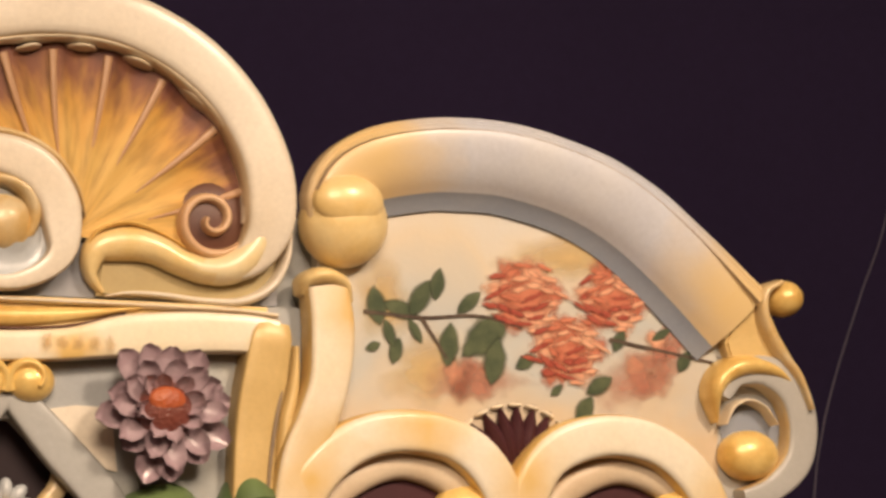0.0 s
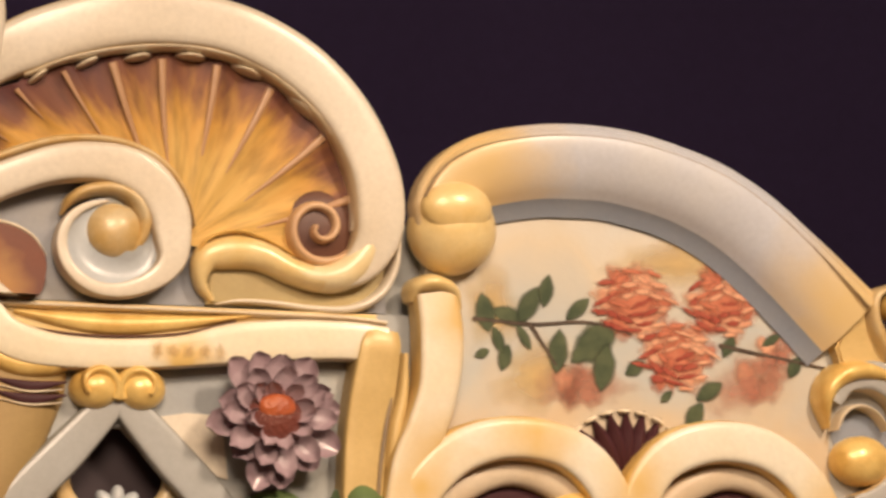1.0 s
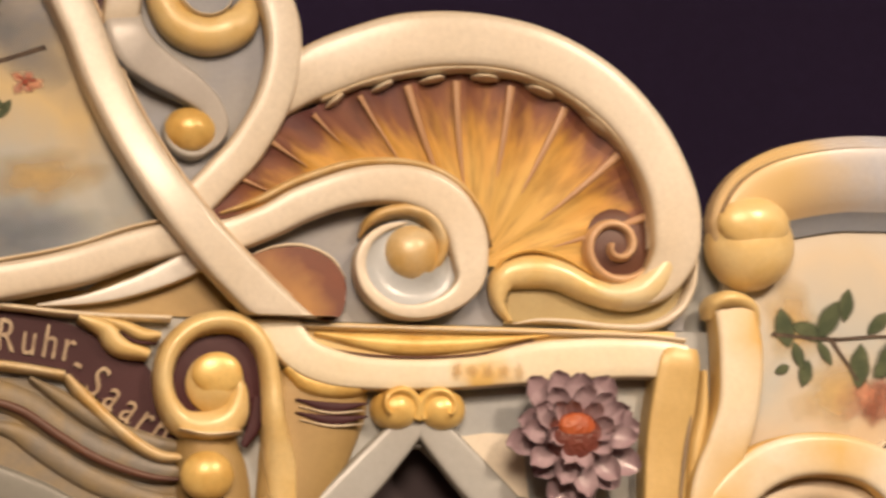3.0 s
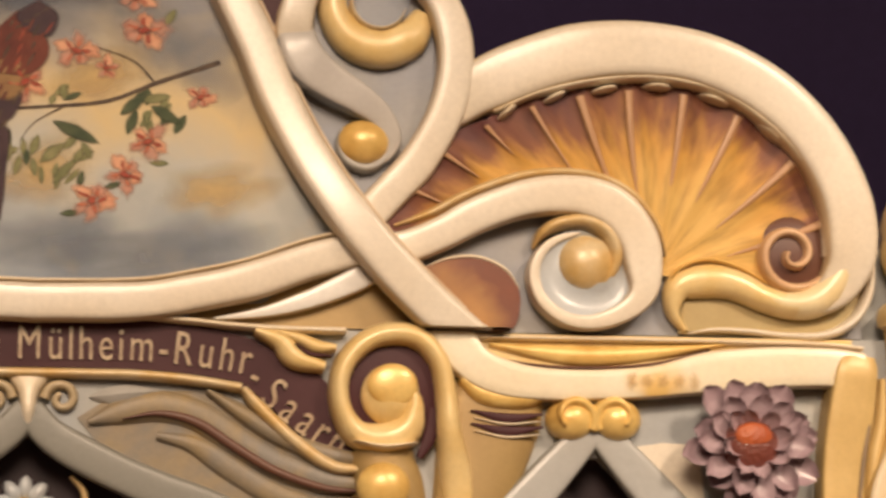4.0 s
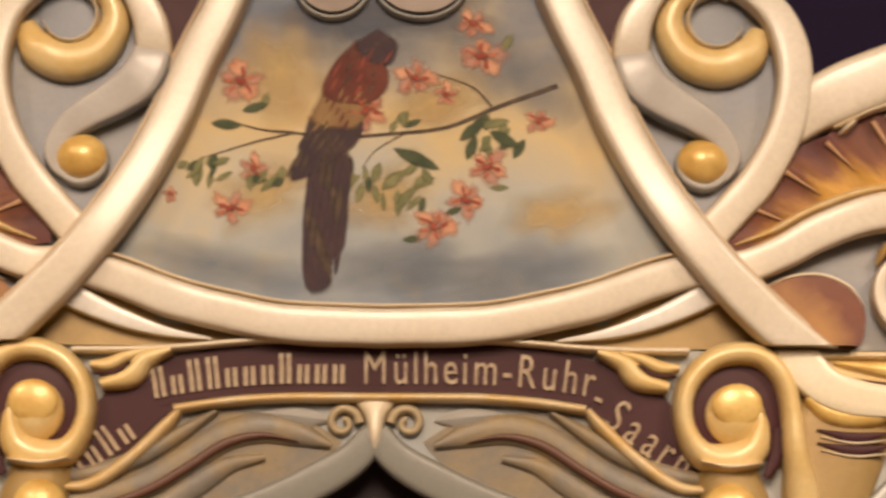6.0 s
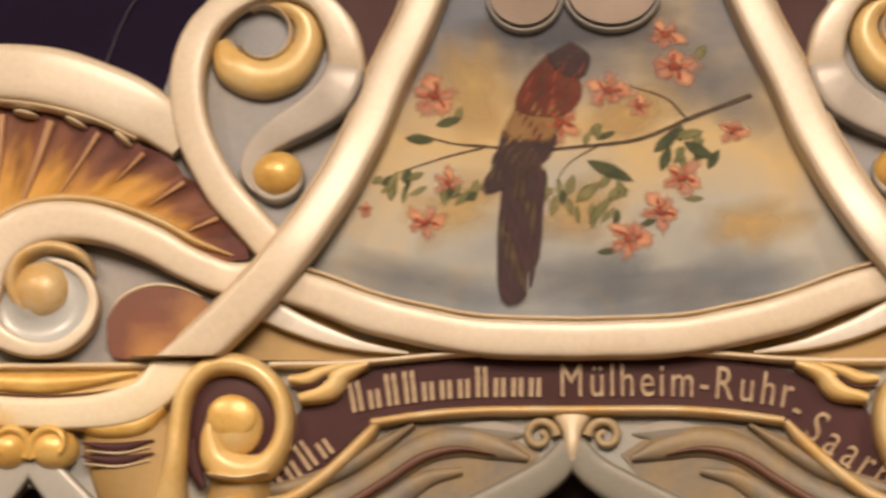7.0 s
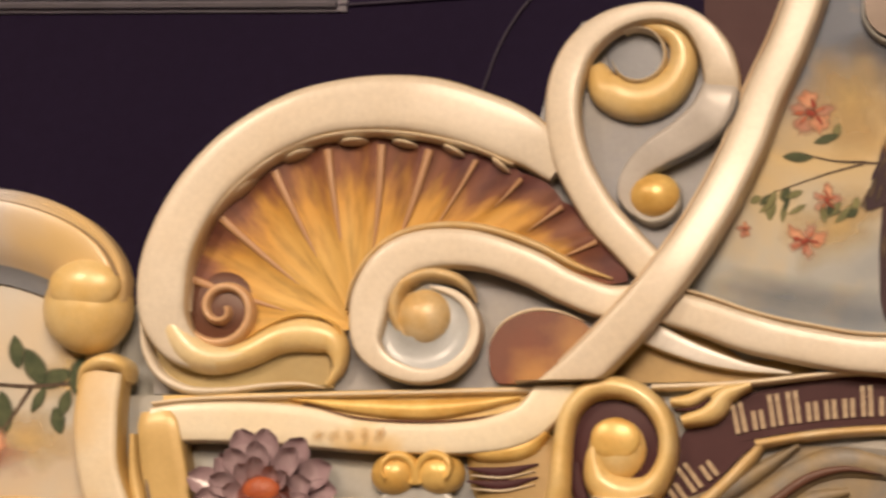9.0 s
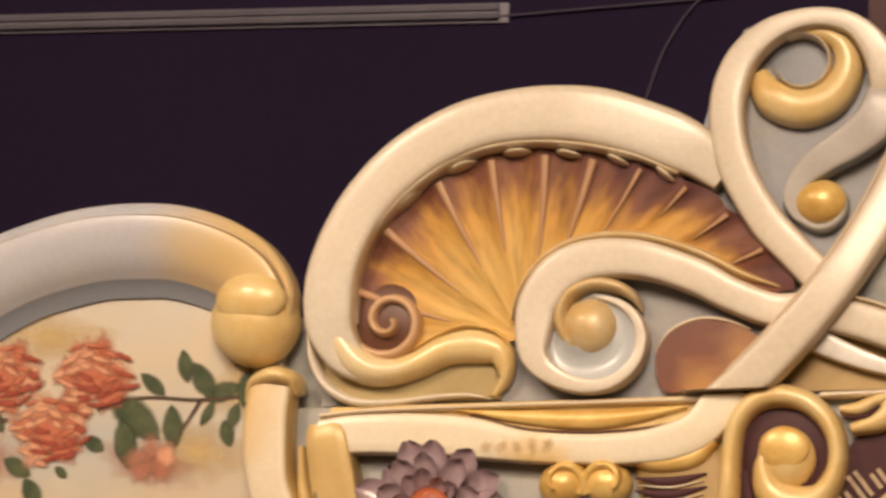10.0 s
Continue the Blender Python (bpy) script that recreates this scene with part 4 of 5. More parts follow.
    part("curl_ground", local(dome("curl_ground", side, 1.040, 0.207, 0.062, 0.060, 0.032, BROWNLINE, 0.0)), shell, "maroon ground of the curl")
    part("lip", local(sweep("lip", side, [(0.886, 0.094, 0), (0.870, 0.122, .004), (0.880, 0.156, .006), (0.918, 0.168, .006), (0.960, 0.163, .006), (1.002, 0.144, .006), (1.046, 0.134, .006), (1.080, 0.143, .006), (1.106, 0.164, .006)], [0.008, 0.020, 0.042, 0.052, 0.046, 0.038, 0.037, 0.030, 0.008], [.014, .022, .028, .032, .034, .036, .040, .042, .040], [LIPGOLD, BEIGE], 0.0, ROUND, 60)), shell, "gold rolled lip")
    part("lip_turn", local(sweep("lip_turn", side, [(0.978, 0.154), (1.016, 0.139), (1.056, 0.136), (1.090, 0.150), (1.116, 0.184), (1.124, 0.225)], [0.006, 0.032, 0.042, 0.050, 0.046, 0.010], [.034, .038, .043, .046, .048, .046], [PALEGOLD, LIPGOLD], -0.005, ROUND, 40)), shell, "pale yellow turn of the lip into the rim")
    part("lip_ridge", local(sweep("lip_ridge", side, [(0.858, 0.150), (0.880, 0.182), (0.921, 0.194), (0.962, 0.184), (1.000, 0.164)], [0.003, 0.007, 0.008, 0.007, 0.003], [.02, .036, .038, .036, .03], [GOLD], 0.0, ROUND, 26)), shell)
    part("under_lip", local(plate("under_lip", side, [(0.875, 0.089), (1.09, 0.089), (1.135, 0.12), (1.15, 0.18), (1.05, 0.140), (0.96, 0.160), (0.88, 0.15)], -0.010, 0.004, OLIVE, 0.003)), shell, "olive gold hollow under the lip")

    # rust leaf between strap and spiral
    leaf = thing("rust_leaf", "rust brown carved leaf with orange-gold patches", "carved leaf", "rust leaves")
    part("blade", plate("blade", side, [(0.500, 0.150), (0.520, 0.172), (0.556, 0.186), (0.596, 0.188), (0.630, 0.173), (0.650, 0.146), (0.651, 0.116), (0.640, 0.0895), (0.600, 0.0885), (0.545, 0.0885), (0.515, 0.11)], -0.012, 0.003, RUST, 0.0015, 44), leaf)
    part("edge", sweep("edge", side, [(0.520, 0.175), (0.556, 0.189), (0.596, 0.191), (0.633, 0.175), (0.653, 0.147)], [0.003, 0.006, 0.007, 0.006, 0.002], [.010, .014, .014, .014, .010], [IVORY, BEIGE], 0.0, ROUND, 24), leaf, "pale upper edge")

    # ribbon under the joint, bent down into the pilaster
    ribbon = thing("lower_ribbon", "cream carved ribbon running under the joint with gilt lens", "carved strap", "lower ribbons")
    part("band", sweep("band", side, [(0.548, 0.105, .004), (0.568, 0.068, .006), (0.596, 0.038, .008), (0.636, 0.0225, .008), (0.685, 0.0160, .008), (0.750, 0.0155, .008), (0.839, 0.0215, .008), (0.920, 0.036, .008), (1.0, 0.0435, .008), (1.085, 0.0455, .010), (1.140, 0.041, .012)],
                     [0.062, 0.060, 0.054, 0.052, 0.046, 0.044, 0.046, 0.058, 0.060, 0.058, 0.054], 0.030, [RIBBONENAMEL, TAN], prof=FLAT, n=90, clip=(-9, 0.0825)), ribbon)
    part("ground", plate("ground", side, [(0.575, 0.0825), (1.12, 0.0825), (1.12, 0.05), (0.92, 0.045), (0.84, 0.036), (0.70, 0.030), (0.62, 0.044)], -0.016, 0.002, LIPGOLD), ribbon, "pale gold ground above the ribbon")
    part("gilt_lens", sweep("gilt_lens", side, [(0.610, 0.070), (0.68, 0.060), (0.75, 0.056), (0.84, 0.062), (0.94, 0.075)], [0.006, 0.026, 0.034, 0.026, 0.004], 0.026, [GOLD], 0.0, ROUND, 30), ribbon, "gilt lens shape")
    part("lens_groove", sweep("lens_groove", side, [(0.600, 0.055), (0.67, 0.0425), (0.75, 0.0395), (0.84, 0.0465), (0.92, 0.0675)], [0.002, 0.005, 0.005, 0.005, 0.002], 0.012, [BROWNLINE], -0.016, ROUND, 30), ribbon, "thin brown line under the lens")
    part("top_edge", sweep("top_edge", side, [(0.56, 0.0795), (0.85, 0.0795), (1.0, 0.079), (1.08, 0.078), (1.14, 0.073)], 0.009, 0.030, [IVORY, TAN], 0.0, ROUND, 40), ribbon)
    for k in range(5):
        part("faded_mark", blot("faded_mark", side, 0.800 + 0.022 * k, 0.018, 0.010, 0.013, -0.0402, OCHREFAINT, 8 * k, 0.35, 12), ribbon, "faded ochre writing")

    pilaster = thing("gold_pilaster", "dull gold carved pilaster with a groove", "pilaster", "pilasters")
    part("shaft", sweep("shaft", side, [(1.133, 0.062), (1.130, 0.040), (1.121, -0.016), (1.110, -0.08), (1.105, -0.16), (1.10, -0.26)], [0.050, 0.066, 0.071, 0.067, 0.064, 0.064], [0.040, 0.045, 0.042, 0.038, 0.038, 0.038], [YELLOWGOLD, OLDGOLD], 0.0, FLAT, 36), pilaster)
    part("groove", sweep("groove", side, [(1.154, 0.020), (1.150, -0.02), (1.138, -0.09), (1.130, -0.16), (1.126, -0.26)], [0.002, 0.006, 0.007, 0.006, 0.005], 0.003, [BRONZE], -0.037, ROUND, 30), pilaster, "brown groove line")
    part("ridge", sweep("ridge", side, [(1.168, 0.030), (1.165, -0.03), (1.152, -0.10), (1.142, -0.26)], [0.014, 0.022, 0.026, 0.024], 0.034, [YELLOWGOLD, TAN], 0.0, ROUND, 30), pilaster)

    post = thing("s_post", "cream carved S-shaped post with a gold cap", "carved post", "S posts")
    part("shaft", sweep("shaft", side, [(1.214, 0.120, 0), (1.2225, 0.060, .004), (1.218, -0.015, .006), (1.199, -0.077, .004), (1.174, -0.134, 0), (1.155, -0.26, 0)], [0.066, 0.071, 0.066, 0.066, 0.062, 0.06], 0.044, [POSTENAMEL, YELLOWGOLD], -0.002, STRAP, 44), post)
    part("cap", sweep("cap", side, [(1.176, 0.104), (1.186, 0.126), (1.212, 0.135), (1.240, 0.124), (1.250, 0.096)], [0.010, 0.024, 0.030, 0.024, 0.010], [.03, .05, .058, .05, .03], [LIPGOLD], -0.002, ROUND, 30), post, "gold rolled cap")

    # flower rosette
    fu, fv = 0.979, -0.064
    flower = thing("flower_rosette", "carved mauve rosette with many petals and a red-orange core", "carved flower", "flower rosettes", place(side, *seated(fu, fv, -0.05)))
    for ring, (cnt, ln, wd, off, tilt, d) in enumerate(((13, 0.099, 0.042, 0, 0, 0.040), (11, 0.084, 0.034, 13, 12, 0.045), (10, 0.064, 0.025, 8, 26, 0.049))):
        verts, faces = [], []
        for i in range(9):
            s = i / 8
            w = wd / 2 * (0.30 + 0.70 * math.sin(math.pi * 0.5 * min(1.0, s / 0.7))) * (1 if s < 0.7 else math.sqrt(max(0.04, 1 - ((s - 0.7) / 0.305) ** 2)))
            for k in range(7):
                a = -1 + k / 3
                lift = 0.006 * math.sin(math.pi * s * 0.8) + 0.013 * s ** 3 + (0.003 + 0.007 * s) * abs(a) ** 2.4
                x, up = 0.012 + (ln - 0.012) * s, lift
                c, q = math.cos(radians(tilt)), math.sin(radians(tilt))
                verts.append((x * c - up * q * 0.5, -(x * q * 0.7 + up * c), a * w))
        for i in range(8):
            for k in range(6):
                faces.append((i * 7 + k, i * 7 + k + 1, i * 7 + k + 8, i * 7 + k + 7))
        n0 = len(verts)
        verts += [(x * 0.985, y + 0.006, z * 0.94) for x, y, z in verts]
        faces += [tuple(n0 + q for q in reversed(f)) for f in faces]
        rim = [i * 7 for i in range(9)] + [8 * 7 + k for k in range(1, 7)] + [i * 7 + 6 for i in range(7, -1, -1)] + [k for k in range(5, 0, -1)]
        for p, q in zip(rim, rim[1:] + rim[:1]):
            faces.append((p, q, n0 + q, n0 + p))
        # rim faces get the painted highlight tone
        petal = mesh("petal", verts, faces, [MAUVE, PETALGLINT], [0] * 96 + [1] * (len(faces) - 96), angle=60)
        for k in range(cnt):
            ob = part("petal", petal, flower)
            sc = rnd.uniform(0.82, 1.10)
            ob.matrix_basis = pose(0, -d - rnd.uniform(0, 0.003), 0, rnd.uniform(-16, 16), 360 / cnt * k + off + rnd.uniform(-4, 4), 0) @ Matrix.Diagonal((sc, 1, 1, 1))
    core = dome("core", side, fu, fv - 0.002, 0.042, 0.040, 0.036, REDCORE, -0.046)
    core.transform(Matrix.Translation(-flower.location))
    part("core", core, flower, "red-orange rough core")
    cap = dome("core_top", side, fu + 0.002, fv + 0.012, 0.026, 0.019, 0.014, ORANGECORE, -0.070)
    cap.transform(Matrix.Translation(-flower.location))
    part("core_top", cap, flower, "orange top of the core")
    block = dome("block", side, fu, fv, 0.05, 0.05, 0.048, MAUVE, 0.0)
    block.transform(Matrix.Translation(-flower.location))
    part("block", block, flower)
    for gu, gv, tu, tv, w in ((1.03, -0.205, 0.905, -0.195, 0.085), (1.05, -0.205, 1.150, -0.190, 0.085)):
        g = thing("green_leaf", "green carved leaf under the rosette", "carved leaf", "green leaves")
        part("blade", leaf_shape("blade", side, (gu, gv), (tu, tv), w, 0.056, GREEN, 0.0, 0.01), g)

    # volute beside the banner
    cu, cv = 0.476, 0.011
    vol = thing("gold_volute", "large gold volute with maroon spiral groove and a highlight built as a swell", "carved volute", "volutes")
    part("ground", dome("ground", side, 0.480, 0.010, 0.080, 0.080, 0.020, MAROON, -0.004), vol, "maroon groove ground")
    ring = [(0.575, -0.20), (0.567, -0.12), (0.557, -0.05), (0.553, 0.0), (0.543, 0.046), (0.516, 0.077), (0.480, 0.084), (0.444, 0.073), (0.417, 0.046), (0.406, 0.012), (0.411, -0.025), (0.432, -0.055), (0.468, -0.062), (0.498, -0.048), (0.508, -0.016), (0.504, 0.008)]
    part("ring", sweep("ring", side, ring, [0.050, 0.046, 0.036, 0.031, 0.032, 0.034, 0.034, 0.032, 0.030, 0.029, 0.031, 0.040, 0.050, 0.048, 0.030, 0.014], [.016, .026] + [.044] * 9 + [.043, .042, .041, .040, .038], [LIPGOLD, BEIGE], -0.004, ROUND, 120), vol)
    turn_part = part("inner_turn", dome("inner_turn", side, 0.475, -0.002, 0.041, 0.043, 0.043, LIPGOLD, -0.004), vol, "inner turn of the spiral")
    # shallow brighter swell shaped in place of the hub's highlight
    part("ball", dome("ball", side, 0.478, 0.012, 0.034, 0.029, 0.012, GOLD, -0.0375), turn_part, "gold ball")
    part("lip", sweep("lip", side, [(cu - 0.050, -0.066), (cu - 0.010, -0.073), (cu + 0.035, -0.068)], [0.004, 0.010, 0.004], 0.056, [IVORY], 0.0, ROUND, 20), vol, "pale lip over the stem")
    stem_part = part("column", sweep("column", side, [(cu - 0.012, -0.074), (cu - 0.008, -0.10), (cu, -0.14), (cu + 0.005, -0.26)], [0.084, 0.090, 0.10, 0.11], 0.036, [OLDGOLD], 0.0, ROUND, 30), vol, "dull gold stem")
    part("boss", dome("boss", side, cu - 0.010, -0.128, 0.036, 0.034, 0.030, GOLD, -0.034), stem_part, "gold boss")
    part("groove", sweep("groove", side, [(0.534, -0.020), (0.530, -0.055), (0.514, -0.088)], [0.016, 0.020, 0.010], 0.004, [MAROON], -0.020, ROUND, 18), stem_part, "maroon groove")

    # bracket with slots, beside the volute
    br = thing("slotted_bracket", "gold carved bracket with dark slots", "bracket", "slotted brackets")
    part("body", sweep("body", side, [(0.575, -0.19), (0.60, -0.09), (0.615, -0.03), (0.625, 0.005)], [0.09, 0.125, 0.14, 0.13], 0.022, [OLDGOLD], 0.0, ROUND, 26), br)
    part("cap", sweep("cap", side, [(0.572, 0.022), (0.605, 0.000), (0.655, -0.004), (0.695, 0.004)], [0.014, 0.034, 0.034, 0.016], 0.034, [GOLD], 0.0, ROUND, 24), br, "gold cap")
    for q in (-0.028, -0.046):
        part("slot", sweep("slot", side, [(0.585, q + 0.006), (0.635, q - 0.004), (0.685, q + 0.002)], [0.003, 0.014, 0.003], 0.004, [MAROON], -0.022, ROUND, 18), br, "dark slot")
        part("slot_lip", sweep("slot_lip", side, [(0.59, q - 0.004), (0.635, q - 0.012), (0.68, q - 0.008)], [0.002, 0.004, 0.002], 0.006, [IVORY], -0.020, ROUND, 18), br)

    # bow of two balls with straps falling from it
    bow = thing("bow", "pair of gold scrolled knobs with white straps falling away", "carved bow", "bows")
    part("ground", plate("ground", side, [(0.812, -0.070), (0.85, -0.064), (0.90, -0.066), (0.91, -0.155), (0.89, -0.150)], -0.004, 0.001, CREAM), bow, "cream ground beside the strap")
    for q, s0 in ((0.724, -1), (0.789, 1)):
        part("knob", dome("knob", side, q, -0.032, 0.034, 0.030, 0.040, GOLD, -0.002), bow, "gold knob")
        part("roll", sweep("roll", side, [(0.757 + s0 * (x - 0.757), z) for x, z in spiral(0.787, -0.030, 0.030, 0.016, 215, -40, 12)], [0.018, 0.020, 0.010], [.030, .042, .044], [GOLD], -0.002, ROUND, 36), bow, "gold roll")
        # strap sides use the shade-darkened grey
        part("strap", sweep("strap", side, [(0.757 + s0 * x, z) for x, z in ((0.004, -0.045), (0.030, -0.075), (0.075, -0.125), (0.13, -0.185), (0.18, -0.26))], [0.040, 0.050, 0.056, 0.058, 0.058], 0.020, [BOWGREY, FALLSHADE], 0.0, STRAP, 36), bow, "white-grey strap")

# ---------------------------------------------------------------- banner
banner = thing("name_banner", "maroon banner with gilt mouldings and pale gold lettering", "banner")
CB = -0.006


def arch(u, top):
    """Height of the banner's upper (1) or lower (0) edge."""
    a = abs(u - CB)
    return 0.095 - 0.95 * max(0.0, a - 0.13) ** 2 if top else 0.027 - 0.5 * max(0.0, a - 0.10) ** 2


mid = [k * 0.30 / 12 for k in range(-12, 13)]
field = part("field", plate("field", 1, [(CB + u, arch(CB + u, 1)) for u in mid] + [(CB + u, arch(CB + u, 0)) for u in reversed(mid)], -0.008, 0.002, MAROON), banner, "maroon field")
top_line = [(0.0, 0.101), (0.13, 0.1005), (0.20, 0.096), (0.27, 0.0895), (0.34, 0.0862), (0.42, 0.0855)]
part("moulding", sweep("moulding", 1, [(CB - u, v) for u, v in top_line[:0:-1]] + [(CB + u, v) for u, v in top_line], 0.010, 0.026, [IVORY, TAN], -0.002, ROUND, 80), banner, "ivory top moulding")
part("moulding", sweep("moulding", 1, [(CB + u * 0.93, arch(CB + u * 0.93, 0) - 0.006) for u in mid[::3]], 0.015, 0.024, [BEIGE, OLDGOLD], -0.002, ROUND, 60), banner, "gilt bottom moulding")
for side in (1, -1):
    tail = part("tail", plate("tail", side, [(0.270, 0.074), (0.310, 0.058), (0.325, 0.056), (0.372, 0.030), (0.400, -0.005), (0.440, -0.075), (0.405, -0.095), (0.350, -0.060), (0.30, -0.010), (0.272, 0.006)], -0.007, 0.002, MAROON), banner, "maroon folded end")
    part("tail_edge", sweep("tail_edge", side, [(0.275, 0.004), (0.298, -0.022), (0.345, -0.066), (0.395, -0.100), (0.440, -0.105)], [0.012, 0.020, 0.020, 0.020, 0.012], 0.022, [BEIGE, OLDGOLD], -0.002, ROUND, 30), tail, "gilt edge")
    part("tail_leaf", sweep("tail_leaf", side, [(0.290, 0.083), (0.325, 0.070), (0.345, 0.048), (0.385, 0.035)], [0.010, 0.030, 0.034, 0.018], 0.030, [LIPGOLD], -0.002, ROUND, 28), tail, "gold leaf at the fold")
    part("tail_leaf", sweep("tail_leaf", side, [(0.320, 0.082), (0.350, 0.073), (0.375, 0.062), (0.40, 0.062)], [0.008, 0.020, 0.024, 0.012], 0.030, [LIPGOLD], 0.0, ROUND, 28), tail)
    part("tail_line", sweep("tail_line", side, [(0.345, 0.066), (0.365, 0.052), (0.395, 0.050)], [0.003, 0.008, 0.003], 0.010, [MAROON], -0.022, ROUND, 18), tail)

LETTER = paint("letter_gold", (0.50, 0.39, 0.25), (0.30, 0.20, 0.12), 0.4, scale=70, mix=1.0)


def letter(ch, u, v, turn, size):
    data = bpy.data.curves.new("letter", "FONT")
    data.body, data.size, data.extrude, data.offset = ch, size, 0.0025, 0.0
    data.align_x = "CENTER"
    ob = new("letter", data)
    me = bpy.data.meshes.new_from_object(ob.evaluated_get(bpy.context.evaluated_depsgraph_get()))
    bpy.data.objects.remove(ob)
    me.materials.clear()
    me.materials.append(LETTER)
    o = part("letter", me, field, "pale gold letter")
    x, y, z = place(1, u, v, -0.0095)
    o.matrix_basis = pose(x, y, z, 90, 0, 0) @ pose(0, 0, 0, 0, 0, turn) @ Matrix.Diagonal((0.86, 1.25, 1, 1))


def word(text, u0, widths, size, base):
    u = u0
    for ch, w in zip(text, widths):
        slope = math.degrees(math.atan2(base(u + w) - base(u), w))
        letter(ch, u + w / 2, base(u + w / 2), slope, size)
        u += w


def line_base(u):
    return arch(u, 0) + 0.011


word("M\u00fclheim-Ruhr", -0.032, (0.043, 0.027, 0.013, 0.027, 0.026, 0.013, 0.041, 0.017, 0.033, 0.028, 0.027, 0.021), 0.052, line_base)
word("Saarn", 0.290, (0.025, 0.023, 0.023, 0.017, 0.025), 0.053, lambda u: -0.020 - 0.72 * (u - 0.298))


letter("-", 0.284, 0.004, -24, 0.050)


def bars(u0, u1, count, base, heights):
    """Writing given as plain upright strokes."""
    for k in range(count):
        u = u0 + (u1 - u0) * (k + 0.5) / count
        h = heights[k % len(heights)]
        slope = math.degrees(math.atan2(base(u + 0.01) - base(u - 0.01), 0.02))
        n = 2
        for q in range(n):
            d = (q - 0.5) * (u1 - u0) / count * 0.42
            me = plate("writing_bar", 1, [(-0.003, 0), (0.003, 0), (0.003, h), (-0.003, h)], -0.0025, 0.0025, LETTER)
            me.transform(Matrix.Translation((0.004, 0, -Z0)))
            o = part("writing_bar", me, field)
            x, y, z = place(1, u + d, base(u + d), -0.0095)
            o.matrix_basis = pose(x, y, z, 0, -slope, 0)


bars(-0.308, -0.042, 11, line_base, (0.042, 0.026, 0.044, 0.044, 0.026, 0.026, 0.026, 0.042, 0.026, 0.026, 0.026))
bars(-0.412, -0.325, 4, lambda u: -0.020 + 0.72 * (u + 0.312), (0.040, 0.026, 0.040, 0.024))

# ---------------------------------------------------------------- carving below the banner
for side in (1, -1):
    wave = thing("wave_scroll", "dull gold wavy carved scroll with maroon groove under the banner", "carved scroll", "wave scrolls")
    part("ground", plate("ground", side, [(0.055, -0.040), (0.11, -0.004), (0.24, 0.000), (0.31, -0.035), (0.43, -0.11), (0.43, -0.22), (0.33, -0.20), (0.21, -0.150), (0.10, -0.095)], -0.003, 0.002, WAVE), wave, "worn grey-gold ground")
    base = [(0.070, -0.045), (0.115, -0.030), (0.165, -0.022), (0.215, -0.034), (0.265, -0.066), (0.320, -0.098), (0.385, -0.120), (0.44, -0.125)]
    part("band", sweep("band", side, base, [0.010, 0.036, 0.044, 0.044, 0.042, 0.040, 0.036, 0.02], 0.014, [WAVE, TAN], 0.0, ROUND, 50), wave)
    part("groove", sweep("groove", side, [(u, v - 0.010) for u, v in base[1:]], [0.002, 0.009, 0.013, 0.013, 0.012, 0.010, 0.005], 0.006, [BROWNLINE], -0.012, ROUND, 46), wave, "maroon groove")
    part("band", sweep("band", side, [(u + 0.012, v + 0.034) for u, v in base[3:]], [0.008, 0.022, 0.026, 0.026, 0.012], 0.016, [WAVE, BEIGE], 0.0, ROUND, 36), wave)
    part("band", sweep("band", side, [(u - 0.004, v - 0.040) for u, v in base[2:]], [0.012, 0.032, 0.034, 0.032, 0.02], 0.012, [WAVE, BEIGE], 0.0, ROUND, 36), wave)
    part("leaf", leaf_shape("leaf", side, (0.070, -0.012), (0.170, -0.002), 0.026, 0.014, WHITEGREY, 0.0), wave, "grey carved leaf")

knot = thing("centre_knot", "ivory carved knot of two small spirals with falling straps", "carved knot")
for s0 in (1, -1):
    c = -0.010
    part("spiral", sweep("spiral", 1, [(c + s0 * x, z) for x, z in spiral(0.044, -0.014, 0.023, 0.005, 180, -260, 18)], [0.015, 0.013, 0.010], [.018, .016, .014], [KNOTBEIGE, BRONZE], 0.0, ROUND, 50), knot)
    # shade below the banner is in the straps' colour
    part("strap", sweep("strap", 1, [(c + s0 * x, z) for x, z in ((0.002, -0.030), (0.030, -0.062), (0.085, -0.095), (0.16, -0.130), (0.25, -0.165), (0.36, -0.23))], [0.040, 0.046, 0.050, 0.052, 0.054, 0.054], 0.022, [FALLSHADE], 0.0, STRAP, 44), knot, "falling strap, darkened in colour for shade")
part("neck", sweep("neck", 1, [(c, 0.016), (c, -0.005), (c, -0.03), (c, -0.052)], [0.060, 0.030, 0.022, 0.012], [.020, .026, .030, .02], [IVORY, BEIGE], 0.0, ROUND, 24), knot)

for u, v in ((-0.012, -0.158), (0.757, -0.205), (-0.765, -0.195)):
    tuft = thing("white_flower", "small white carved flower in the dark opening", "carved flower", "white flowers")
    side = 1 if u > -0.1 else -1
    u = u * side
    for k in range(9):
        a = radians(40 * k + 8)
        part("petal", dome("petal", side, u + 0.026 * math.cos(a), v + 0.024 * math.sin(a), 0.017, 0.010, 0.016, DISH, 0.035, 40 * k + 8, 14, 6), tuft)
    part("core", dome("core", side, u, v, 0.012, 0.012, 0.026, BEIGE, 0.035, 0, 14, 6), tuft)
    part("stalk", sweep("stalk", side, [(u, v), (u, -0.27)], 0.012, 0.010, [BRONZE], 0.04, ROUND, 8), tuft)
